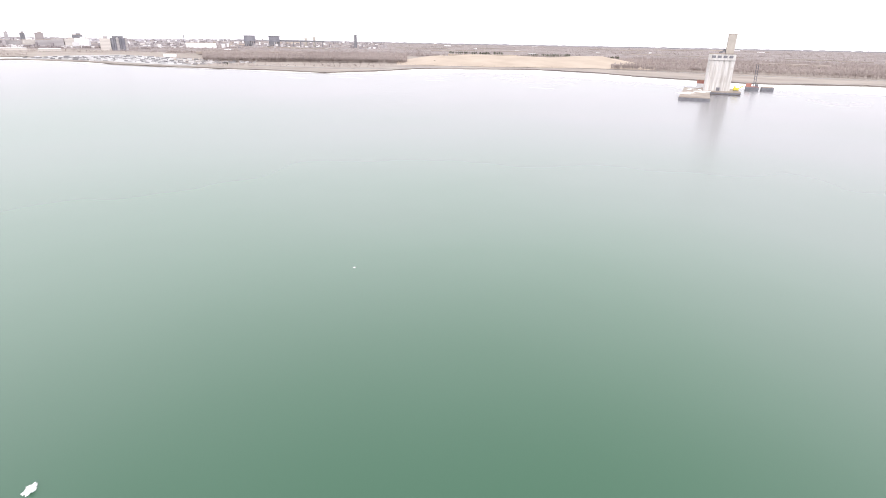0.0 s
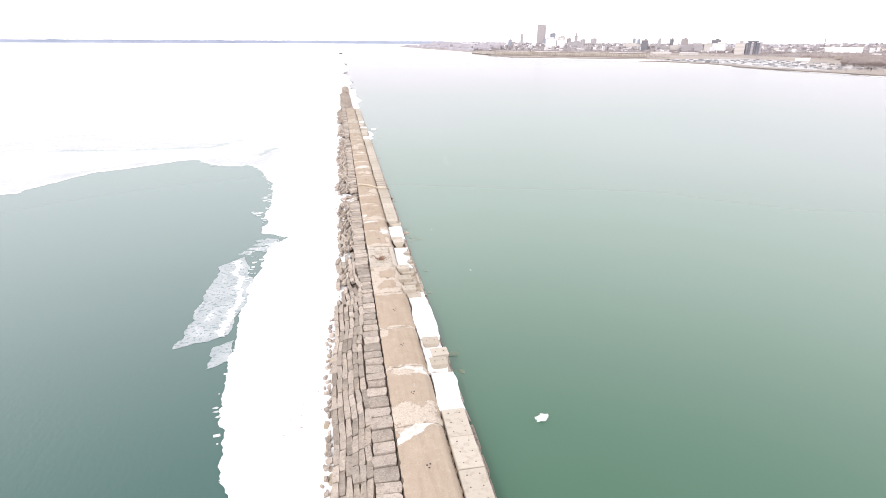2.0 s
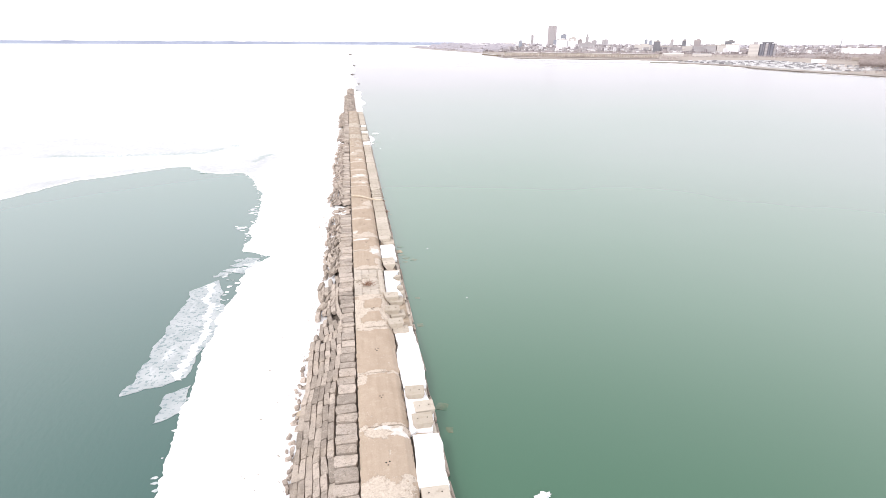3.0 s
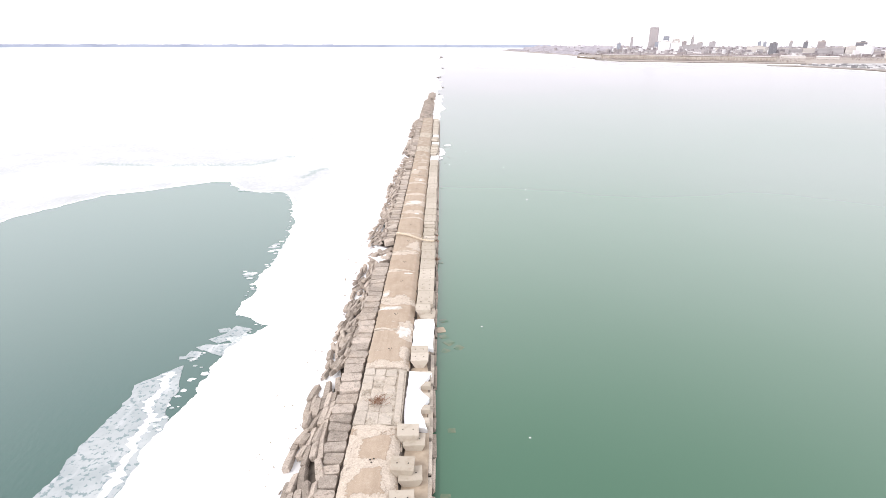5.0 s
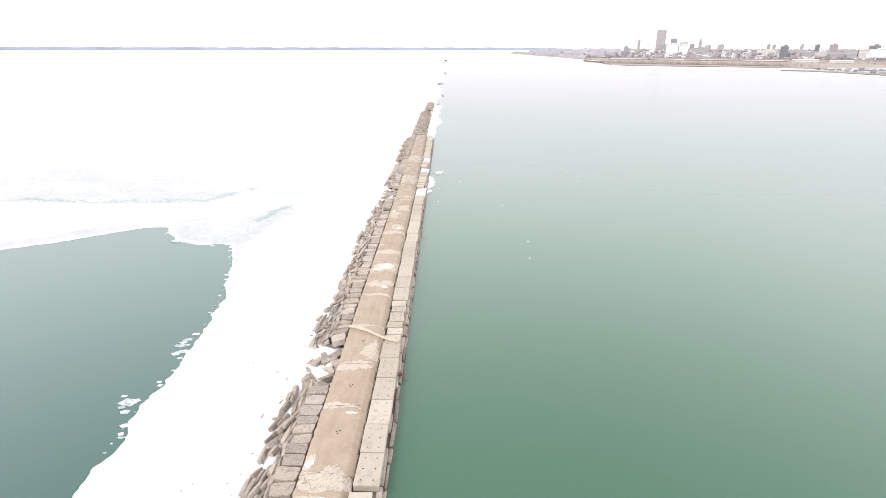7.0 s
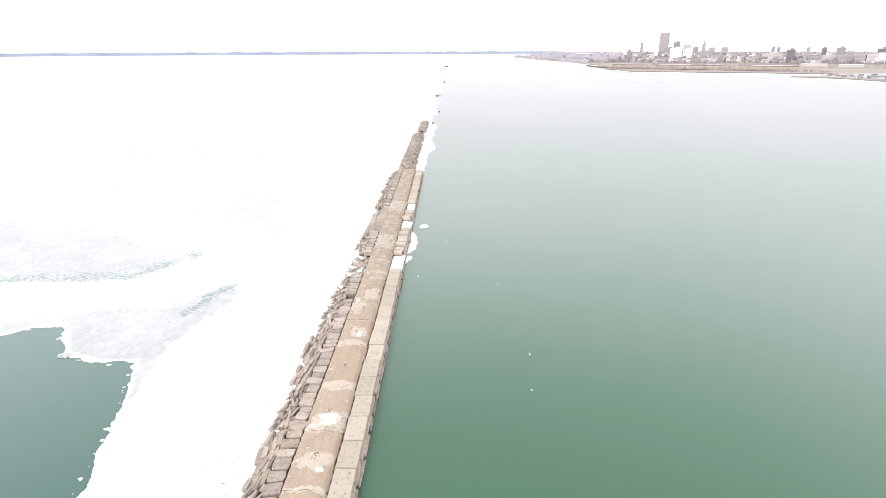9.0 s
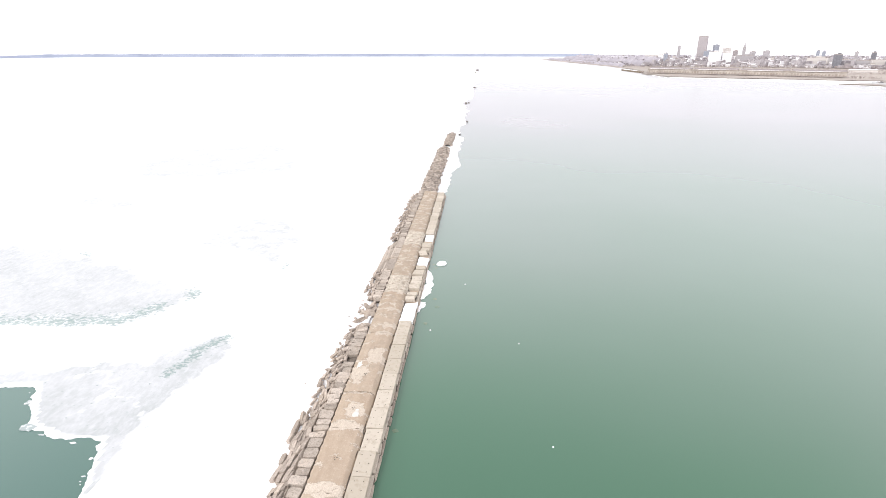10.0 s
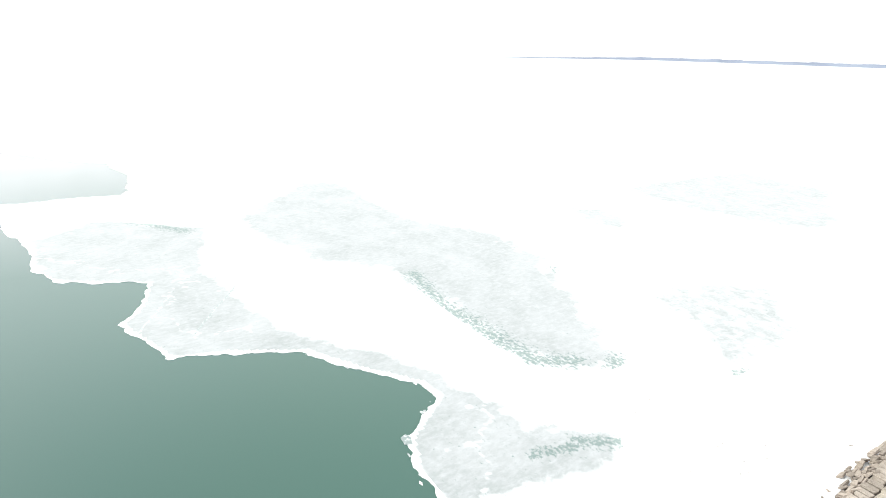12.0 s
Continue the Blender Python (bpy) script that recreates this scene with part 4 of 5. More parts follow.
for ya, yb in ((20.0, 64.4), (130.8, 157.4), (170.6, 236.4), (291.5, 341.6)):
    n = round((yb - ya) / 4.55)
    for k in range(n):
        ln = (yb - ya) / n
        slab(ya + (k + 0.5) * ln, ln - 0.08, 1.18 + rng.uniform(-0.06, 0.06), 4.22 + rng.uniform(-0.08, 0.08), 2.46, rz=rng.gauss(0, 0.8))
BEVEL = bevel_block_mesh()
block_group = "loose precast blocks"


def loose_block(x, y, z, rz=0.0, rx=0.0, s=1.0):
    ob = new("precast_block", BEVEL)
    ob.matrix_basis = pose(x, y, z, rx, rng.gauss(0, 2), rz) @ Matrix.Scale(s, 4)
    for k in (-0.5, 0.5):
        h = new("lifting_hole", HOLE)
        h.parent = ob
        h.matrix_basis = Matrix.Translation((k, 0, 0.556))
    return tagged(ob, "pale precast concrete block with slanted ends and lifting holes", "concrete block", block_group)


for x, y, z, rz in ((4.35, 73.4, 1.2, 0), (4.75, 75.3, 1.3, 2), (4.1, 78.4, 1.15, -3), (3.3, 94.2, 1.5, 3), (3.9, 92.9, 0.95, 2), (3.15, 98.1, 1.55, -2), (3.85, 97.5, 1.0, 3), (3.35, 102.6, 1.55, 2), (4.0, 101.9, 1.0, 0), (4.0, 116.0, 1.35, 0),
                    (3.9, 117.9, 1.2, 2), (4.0, 128.6, 1.6, 2), (4.7, 127.6, 1.1, -6)):
    loose_block(x, y, z, rz)
for y, x, z, wd, ln, rx, rz in ((247.0, 3.9, 1.3, 2.0, 1.5, 3, 6), (248.9, 4.1, 1.45, 2.1, 1.7, -4, -5), (253.4, 4.1, 1.15, 2.4, 1.9, 2, 3), (255.6, 4.2, 1.25, 2.4, 2.0, -2, -2), (258.0, 4.2, 1.2, 2.4, 2.1, 3, 4), (261.5, 4.2, 1.35, 2.5, 2.8, -3, -4), (264.8, 4.3, 1.2, 2.3, 2.2, 2, 5), (275.0, 3.9, 1.35, 2.0, 2.2, 14, 20), (278.4, 4.2, 1.15, 2.4, 2.6, -3, -3), (282.0, 4.2, 1.1, 2.5, 3.2, 2, 2)):
    slab(y, ln, z, x, wd, rx, rz, 1)
for k in range(7):
    slab(158.6 + 1.75 * k, 1.6, 1.0 + 0.11 * (k % 4), 4.1 + 0.15 * (k % 2), 2.2, 0, rng.gauss(0, 2), 1)
for k in range(5):
    slab(105.0 + 2.1 * k, 0.9, 0.92, 4.4, 2.0, rng.gauss(0, 2), rng.gauss(0, 3), 0)

for ya, yb in ((64.5, 78), (78.2, 92), (92.2, 104), (104.2, 117), (117.2, 130.6), (157.6, 170.4), (236.6, 249), (249.2, 262), (262.2, 276), (276.2, 291.3)):
    ob = lay("ledge_slab", BLOCKS[int(ya) % 10], 4.2, (ya + yb) / 2, 0.62, 2.5, yb - ya - 0.05, 0.5, 0, 0, 0.2)
    ob.material_slots[0].link = "OBJECT"
    ob.material_slots[0].material = M_LEDGE

# lower ledge at the foot of the slabs, and the wale of timber and stone along the water's edge
y = Y0
k = 0
while y < Y1 - 1:
    ln = min(rng.uniform(2.2, 5.5), Y1 - y)
    if rng.random() < 0.93:
        lay("foot_ledge", PALES[k % 6], 5.42 + rng.uniform(-0.05, 0.05), y + ln / 2, 0.52 + rng.uniform(-0.08, 0.06), rng.uniform(0.5, 0.62), ln - rng.uniform(0.03, 0.25), 0.5, 0, rng.gauss(0, 2), rng.gauss(0, 0.5))
    y, k = y + ln, k + 1
y = Y0
while y < Y1 - 1:
    ln = min(rng.uniform(2.0, 5.5), Y1 - y)
    lay("wale_timber", BLOCKS[(int(y) * 7) % 10], 5.82 + rng.uniform(-0.06, 0.06), y + ln / 2, 0.16 + rng.uniform(-0.1, 0.12), rng.uniform(0.3, 0.5), ln - 0.05, 0.6, rng.gauss(0, 0.8), rng.gauss(0, 4), rng.gauss(0, 0.7))
    y += ln

# snow left on the harbour-side ledge and in spalls of the cap
for pts, z, what in (
    ([(2.9, 64.5), (5.6, 64.4), (5.7, 71.4), (3.1, 71.5)], 1.28, "flat drift of white snow on the concrete ledge"),
    ([(2.95, 71.8), (3.6, 72.3), (5.2, 72.0), (5.6, 74.0), (5.7, 76.5), (5.2, 79.4), (3.0, 79.4)], 1.12, "drift of white snow packed round precast blocks"),
    ([(2.95, 79.6), (5.6, 79.8), (5.5, 93.6), (3.0, 94.2)], 1.28, "long flat drift of white snow on the ledge"),
    ([(2.9, 104.2), (5.2, 103.6), (4.4, 106.5), (5.3, 108.6), (4.0, 110.4), (5.5, 113.4), (2.9, 113.8)], 1.33, "melting drift of white snow around ledge stones"),
    ([(2.9, 119), (5.6, 118.8), (5.5, 126.8), (3.0, 126.4)], 1.28, "flat drift of white snow on the concrete ledge"),
    ([(2.9, 236.6), (5.7, 236.6), (5.8, 245.6), (3.2, 244.8)], 1.2, "flat drift of white snow on the concrete ledge"),
    ([(3.0, 268.0), (5.6, 267.4), (5.9, 272.0), (3.2, 273.0)], 1.2, "drift of white snow between broken blocks"),
    ([(3.3, 286.0), (5.6, 286.2), (5.5, 291.0), (3.2, 290.6)], 1.3, "flat drift of white snow on the concrete ledge"),
    ([(3.0, 318.5), (5.5, 318.0), (5.5, 322.5), (3.1, 322.0)], 1.55, "thin drift of white snow on a concrete slab"),
):
    tagged(plate("snow_drift", ragged(pts, lambda p: 0.4, 0.016, rng), z - 0.55, z, M_SNOW), what, "snow", group="snow drifts on the ledge")



def cap_snow(cx, cy, rx, ry, lean=0.0):
    """A thin patch of old snow that follows the arch of the cap."""
    ya, yb, lift, tilt = next(row for row in LAID if row[0] <= cy < row[1])
    vs, fs = [], []
    n, rings = 72, 5
    for j in range(rings + 1):
        for k in range(n):
            a = math.tau * k / n
            c, d = math.cos(a), math.sin(a)
            r = j / rings * (0.95 + 0.55 * noise.noise(Vector((c * 1.5 + cy, d * 1.5, cx))) + 0.35 * noise.noise(Vector((c * 4 + cy, d * 4, cx))) + 0.2 * noise.noise(Vector((c * 11, d * 11, cy))))
            x = min(2.7, max(-2.1, cx + rx * r * c))
            y = cy + ry * r * d + lean * (x - cx)
            vs.append((x, y, cap_z(x, y, ya, lift, tilt) + 0.03 - (0.14 if j == rings else 0.0)))
    for j in range(rings):
        for k in range(n):
            q = (k + 1) % n
            fs.append((j * n + k, (j + 1) * n + k, (j + 1) * n + q, j * n + q))
    tagged(mesh_ob("snow_patch", vs, fs, M_OLDSNOW, None, "", True), "thin ragged patch of old snow on the concrete cap", "snow", group="snow patches on the cap")


for spot in ((-0.6, 61.0, 2.0, 1.15, 0.5), (1.6, 71.5, 1.1, 0.9, -0.3), (0.2, 72.2, 0.9, 0.3), (0.6, 183.9, 1.7, 1.3, 0.2), (-1.2, 182.2, 0.7, 0.5), (1.3, 174.6, 0.6, 0.5), (1.7, 122.0, 0.9, 1.5, 0.3), (-0.6, 128.5, 1.5, 0.4, 0.1), (-1.6, 133.3, 0.5, 0.7), (1.2, 141.0, 0.7, 0.3), (1.0, 206.0, 0.5, 1.0), (-1.2, 219.0, 0.5, 1.1)):
    cap_snow(*spot)

# drilled holes, as dark discs, in threes near the middle of the slabs
for ob in [o for o in wall.children if o.name.startswith("cap_slab")]:
    row = LAID[int(ob.name[9:] or 0)]
    mid = (row[0] + row[1]) / 2 + rng.uniform(-0.8, 0.8)
    if row[0] in BROKEN or row[0] > 230:
        continue
    for dx, dy in ((0.0, 0.0), (0.32, 0.12), (0.16, -0.34)):
        x, y = 0.2 + dx, mid + dy
        h = new("drill_hole", HOLE)
        h.parent = ob
        h.matrix_basis = pose(x, y, cap_z(x, y, row[0], row[2], row[3]) + 0.012) @ Matrix.Scale(1.2, 4)

# driftwood across the cap
log = thing("driftwood_log", "bleached driftwood log lying across the concrete cap", "log", (1.6, 158.3, 2.13), turn=0)
bm = bmesh.new()
bmesh.ops.create_cone(bm, cap_ends=True, segments=12, radius1=0.24, radius2=0.17, depth=8.2)
bmesh.ops.subdivide_edges(bm, edges=[e for e in bm.edges if abs(e.verts[0].co.z - e.verts[1].co.z) > 1], cuts=10)
for v in bm.verts:
    v.co += Vector((0.22 * math.sin(v.co.z * 0.7) + 0.05 * noise.noise(v.co * 2), 0.03 * noise.noise(v.co * 3), 0))
bmesh.ops.rotate(bm, cent=(0, 0, 0), matrix=Euler((0, radians(91), radians(-27))).to_matrix(), verts=bm.verts[:])
part("trunk", bm, M_LOG, log, smooth=True)
for k, ang in ((1.4, 50), (-2.2, 120)):
    bm = bmesh.new()
    bmesh.ops.create_cone(bm, cap_ends=True, segments=7, radius1=0.09, radius2=0.03, depth=0.7)
    ob = part("stub", bm, M_LOG, log)
    ob.matrix_basis = pose(k, -0.5 * k, 0.22, 30, 0, ang)

# dead shrub between the squared stones
shrub = thing("dead_shrub", "dead reddish-brown shrub growing between broken stones", "shrub", (-0.1, 107.3, 1.6))
verts, faces = [], []
for k in range(150):
    a, e, ln = rng.uniform(0, math.tau), rng.uniform(0.2, 1.4), rng.uniform(0.5, 1.5)
    d = Vector((math.cos(a) * math.cos(e), math.sin(a) * math.cos(e), math.sin(e)))
    o = Vector((rng.gauss(0, 0.3), rng.gauss(0, 0.3), 0))
    w = d.cross(Vector((0, 0, 1))).normalized() * 0.012
    b = len(verts)
    verts += [o - w, o + w, o + d * ln * 0.6 + w * 0.7 + Vector((0, 0, 0.012)), o + d * ln + Vector((0, 0, 0.1))]
    faces += [(b, b + 1, b + 2), (b, b + 2, b + 3)]
mesh_ob("twigs", verts, faces, M_TWIG, shrub)
for x, y, z, s in ((5.75, 150.4, 0.55, 0.6), (5.7, 160.2, 0.5, 0.45), (5.7, 163.6, 0.5, 0.4)):
    copy_thing(shrub, pose(x, y, z, 0, 0, 70 * s + y) @ Matrix.Scale(s, 4))


for k, (x, y, q, top) in enumerate(((6.5, 125.8, 1.5, 0.1), (6.9, 128.5, 1.3, 0.012), (6.9, 124.0, 1.3, 0.014), (7.6, 122.4, 1.5, 0.02), (8.8, 121.2, 1.3, 0.015), (7.1, 120.4, 1.2, 0.012), (7.0, 77.2, 1.5, 0.018), (7.2, 73.2, 1.1, 0.012), (6.9, 96.2, 1.2, 0.015), (7.6, 105.0, 0.9, 0.012), (6.5, 150.5, 1.0, 0.03), (6.9, 205.0, 0.9, 0.02), (6.6, 247.0, 1.3, 0.02), (9.0, 250.0, 1.3, 0.012), (9.8, 246.2, 1.1, 0.01), (8.0, 268.6, 1.0, 0.012), (7.3, 270.8, 1.2, 0.015), (8.0, 238.4, 1.1, 0.012))):
    ob = new("sunken_stone", HEADS[(4 + k) % 8])
    ob.matrix_basis = pose(x, y, top - q * 0.29, 0.6, -0.6, 15 + 9 * k) @ Matrix.Diagonal((q * 0.8, q, q * 0.6, 1))
    ob.material_slots[0].link = "OBJECT"
    ob.material_slots[0].material = M_WET if top < 0.05 else M_TOE
    tagged(ob, "sunken stone set flush with the surface, coloured as if seen through water" if top < 0.05 else "ochre stone standing out of the water beside the wall", "stone", "sunken stones")


# ---- rubble mounds past the cap ----
def mound(y0, y1, xl, xr, high, n, label):
    ob = thing("rubble_mound", label, "rubble", group="rubble mounds")
    vs, fs = [], []
    m2 = 9
    rows = np.linspace(y0, y1, 40)
    for y in rows:
        for k in range(m2):
            u = k / (m2 - 1)
            vs.append((xl + (xr - xl) * u + 0.4 * noise.noise(Vector((y * 0.3, u * 3, 0))), y, -0.2 + (high + 0.2) * math.sin(math.pi * u) ** 0.5 + 0.15 * noise.noise(Vector((u * 4, y * 0.5, 7)))))
    for j in range(39):
        for k in range(m2 - 1):
            fs.append((j * m2 + k, j * m2 + k + 1, (j + 1) * m2 + k + 1, (j + 1) * m2 + k))
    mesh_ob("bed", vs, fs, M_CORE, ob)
    vs, fs = [], []
    for _ in range(n):
        u, y = rng.random(), rng.uniform(y0 - 0.5, y1 + 0.5)
        q = rng.uniform(0.55, 1.4)
        me = rng.choice(BLOCKS)
        mm = pose(xl + (xr - xl) * u, y, (high + 0.1) * math.sin(math.pi * u) ** 0.5 if 0 < u < 1 else 0, rng.gauss(0, 16), rng.gauss(0, 16), rng.uniform(0, 180)) @ Matrix.Diagonal((q * 1.4, q, q * 0.6, 1))
        b = len(vs)
        vs.extend(tuple(mm @ v.co) for v in me.vertices)
        fs.extend(tuple(b + i for i in p.vertices) for p in me.polygons)
    tagged(mesh_ob("rubble", vs, fs, M_RUBBLE, ob), kind="stuff")


mound(342.6, 446, -4.4, 1.8, 1.3, 900, "low mound of brown quarry rubble in snow")
mound(457, 506, -2.6, 2.2, 1.1, 260, "short broken mound of brown rubble in snow")
ob = new("fallen_slab", HEADS[2].copy())
ob.data.materials.clear()
ob.data.materials.append(M_BLOCK)
ob.matrix_basis = pose(-1.6, 407, 1.35, 6, -4, 12) @ Matrix.Diagonal((2.2, 4.0, 0.6, 1))
tagged(ob, "pale concrete slab lying on brown rubble", "slab")
for x, y, q in ((5, 505, 1.0), (8, 575, 1.4), (3.5, 734, 2.4), (6, 742, 1.4), (9, 1000, 3), (7, 1780, 7), (8.5, 1840, 6), (4, 1620, 5)):
    ob = new("boulder", BLOCKS[int(y) % 10])
    ob.matrix_basis = pose(x, y, 0.3, 8, 5, y) @ Matrix.Diagonal((q, q * 1.5, q * 0.7, 1))
    ob.material_slots[0].link = "OBJECT"
    ob.material_slots[0].material = M_CORE
    tagged(ob, "dark boulder showing through far shore ice", "boulder", "boulders in the ice")

# ---- harbour shore and town ----
EYE = Vector((-7.0, 14.0, 0.0))


def out(bearing, reach, z=0.0):
    """A place so many metres from the near end of the walk, at a bearing from the breakwater's line."""
    b = radians(bearing)
    return EYE + Vector((math.sin(b) * reach, math.cos(b) * reach, z))


SHORE = [(482, 2048), (470, 1850), (452, 1660), (428, 1645), (417, 1472), (420, 1400), (640, 1290), (760, 1240), (700, 1160), (612, 1128), (640, 1090), (664, 966), (641, 687), (655, 458), (760, 425), (870, 413), (980, 246), (930, 120), (842, 14), (800, -70), (850, -208), (830, -300), (700, -900), (600, -2500)]
edge = ragged(SHORE, lambda p: 12, 0.05, rng, False)
land_line = edge + [(4600, -2500), (4700, 1600), (3300, 3500), (2600, 4000), (1500, 4640), (450, 4640), (440, 4038), (452, 3210), (474, 2735), (490, 2338)]
land = plate("ground", land_line, -1, 1.6, M_LAND)
tagged(land, "flat winter shore land of tan dead grass", "ground", kind="structure")
inner = [(x + (34 if 650 < y < 1170 else 19) + 6 * noise.noise(Vector((x * 0.01, y * 0.01, 0))), y + 8) for x, y in edge[6:]]
beach = plate("shore", edge[6:] + inner[::-1], 0.5, 1.75, M_SHORE)
tagged(beach, "grey shingle and riprap along the harbour shore", "shore", kind="structure")
fast = [(655, 458), (760, 425), (870, 413), (980, 246), (930, 120), (842, 14), (800, -70), (850, -208), (830, -300), (700, -900), (520, -900), (640, -300), (700, -140), (690, -30), (760, 90), (840, 210), (820, 310), (650, 440)]
tagged(plate("shore_ice", ragged(fast, lambda p: 9, 0.06, rng), -0.1, 0.12, M_SNOW), "white shelf of snow-covered ice along the shore", "ice", kind="structure")
cove = [(604, 1136), (690, 1166), (752, 1240), (640, 1292), (520, 1345), (424, 1394), (416, 1380), (540, 1230)]
tagged(plate("shore_ice", ragged(cove, lambda p: 9, 0.05, rng), -0.1, 0.11, M_SNOW), "white snow-covered ice in the cove behind the spit", "ice", kind="structure")
for line in ([(603, 1132), (632, 1090), (655, 966), (632, 690), (646, 470)], [(470, 1850), (440, 1660), (418, 1560), (409, 1472), (412, 1398)]):
    out_line = ragged(line, lambda p: 9, 0.04, rng, False)
    tagged(plate("shore_ice", out_line + [(x + 30, y + 4) for x, y in out_line[::-1]], -0.1, 0.13, M_SNOW), "white fringe of snowy ice along the waterline", "ice", kind="structure")
for k in range(24):
    x, y, ln = rng.uniform(470, 800), rng.uniform(-320, 430), rng.uniform(6, 34)
    if (y < 30 and x < 640) or x > 900:
        continue
    pts = [(x + math.cos(a) * rng.uniform(0.8, 2.2), y + math.sin(a) * ln * rng.uniform(0.6, 1)) for a in (0.2, 1.2, 2.0, 3.2, 4.2, 5.3)]
    tagged(plate("ice_pan", ragged(pts, lambda p: 3, 0.06, rng), -0.05, 0.05 + 0.001 * k, M_SNOW), "thin white pan of ice drifting off the shore", "ice", group="drifting ice pans")
yard = [(632, 1122), (652, 1092), (678, 966), (656, 760), (668, 700), (900, 1000), (980, 1260), (800, 1235), (712, 1162)]
tagged(plate("snowy_yard", ragged(yard, lambda p: 10, 0.05, rng), 1.2, 1.72, M_YARD), "trampled grey snow and gravel of a boat yard", "yard", kind="structure")
for a, b, w in (((700, 480), (1080, 300), 9), ((1080, 300), (960, -100), 9), ((960, -100), (900, -700), 9), ((690, 660), (700, 480), 8)):
    d = Vector((b[0] - a[0], b[1] - a[1])).normalized()
    n = Vector((-d.y, d.x)) * w
    tagged(plate("road", [(a[0] + n.x + 60, a[1] + n.y), (a[0] - n.x + 60, a[1] - n.y), (b[0] - n.x + 60, b[1] - n.y), (b[0] + n.x + 60, b[1] + n.y)], 1.0, 1.9, M_ROAD), "pale shore road along the harbour", "road", kind="structure")

# grassy hill behind the shore
vs, fs = [], []
for j in range(41):
    for k in range(11):
        u, v = j / 40, k / 10
        p = out(63 + 25 * u, 1090 - 30 * math.sin(u * 5) + 330 * v)
        z = 1.5 + 17 * math.sin(math.pi * min(1, v * 0.9 + 0.02)) ** 1.2 * min(1, 6 * u, 5 * (1 - u)) * (1 + 0.25 * noise.noise(Vector((u * 7, v, 0))))
        vs.append((p.x, p.y, z))
for j in range(40):
    for k in range(10):
        a = j * 11 + k
        fs.append((a, a + 1, a + 12, a + 11))
hill = mesh_ob("grass_hill", vs, fs, M_HILL, smooth=True)
tagged(hill, "long low hill of straw-coloured grass", "hill", kind="structure")


# rising ground inland
def ground_z(bear, reach):
    rise = 0.0046 + 0.0048 * min(1.0, max(0.0, (bear - 40) / 9))
    inshore = min(1.0, max(0.0, (math.sin(radians(bear)) * reach - 460) / 520))
    return 1.5 + max(0.0, reach - 1900) * rise * inshore


vs, fs = [], []
for j in range(60):
    for k in range(16):
        bear = 6 + 107 * j / 59
        reach0 = max(1780 + 38 * max(0, 44 - bear), 470 / math.sin(radians(bear)))
        reach = reach0 + (4630 - reach0) * k / 15
        p = out(bear, reach)
        vs.append((p.x, p.y, ground_z(bear, reach) + (5.5 if k and bear > 42 else 0.3 if k else -0.5) + 2.5 * noise.noise(Vector((p.x * 0.002, p.y * 0.002, 4)))))
for j in range(59):
    for k in range(15):
        a = j * 16 + k
        fs.append((a, a + 1, a + 17, a + 16))
inland = mesh_ob("woodland_ground", vs, fs, M_FLOOR, smooth=True)
tagged(inland, "brown winter woodland floor rising inland", "ground", kind="structure")


# bare woods
def bare_tree(vs, fs, x, y, z, h, r):
    b = len(vs)
    w = 0.02 * h
    vs += [(x - w, y, z), (x + w, y, z), (x, y + w, z), (x, y, z + h * 0.7)]
    fs += [(b, b + 1, b + 3), (b + 1, b + 2, b + 3), (b + 2, b, b + 3)]
    for _ in range(24):
        a, e, ln = rng.uniform(0, math.tau), rng.uniform(0.1, 1.5), rng.uniform(0.5, 1.0)
        c = Vector((x, y, z + h * rng.uniform(0.2, 0.5)))
        d = Vector((math.cos(a) * math.cos(e) * r, math.sin(a) * math.cos(e) * r, math.sin(e) * h * 0.52)) * ln
        s = Vector((-math.sin(a), math.cos(a), 0.2)) * r * rng.uniform(0.035, 0.08)
        b = len(vs)
        vs += [tuple(c), tuple(c + d * 0.75 + s), tuple(c + d), tuple(c + d * 0.7 - s)]
        fs += [(b, b + 1, b + 2), (b, b + 2, b + 3)]


def woods(name, label, n, b0, b1, r0, r1, h0, h1, material=None, clump=0.45, lift=0.0):
    vs, fs = [], []
    made = 0
    while made < n:
        bear = rng.uniform(b0, b1)
        reach = r0 + (r1 - r0) * rng.random() ** 1.6
        p = out(bear, reach)
        if p.x < 470 or noise.noise(Vector((p.x * 0.004, p.y * 0.004, 2))) + rng.uniform(-0.3, 0.5) < 0.1 - clump:
            made += 0.2
            continue
        h = rng.uniform(h0, h1)
        bare_tree(vs, fs, p.x, p.y, ground_z(bear, reach) + lift, h, h * rng.uniform(0.35, 0.6) * (1 + reach / 12000))
        made += 1
    ob = mesh_ob(name, vs, fs, material or M_WOOD)
    return tagged(ob, label, "woods", kind="stuff")


woods("bare_woods", "belt of bare brown winter trees behind the shore", 5200, 45, 64, 1150, 1900, 8, 14, None, 1.2)
woods("bare_woods", "wide flat woods of bare winter trees", 9000, 42, 112, 1650, 4400, 8, 13, None, 0.6)
woods("bare_woods", "bare brown woods behind the shore road", 3600, 84, 112, 1080, 2000, 8, 14, None, 0.7)
woods("bare_woods", "low bare woods along the far waterfront", 1500, 6, 30, 2700, 4500, 7, 12, None, 1.0)
woods("bare_woods", "sparse bare trees along the far waterfront", 900, 14, 44, 2150, 3200, 5, 9)
woods("bare_woods", "scattered bare scrub near the shore", 420, 45, 62, 930, 1180, 2, 6)
woods("bare_woods", "low scrub along the shore road", 420, 62, 112, 1035, 1120, 1.5, 4)
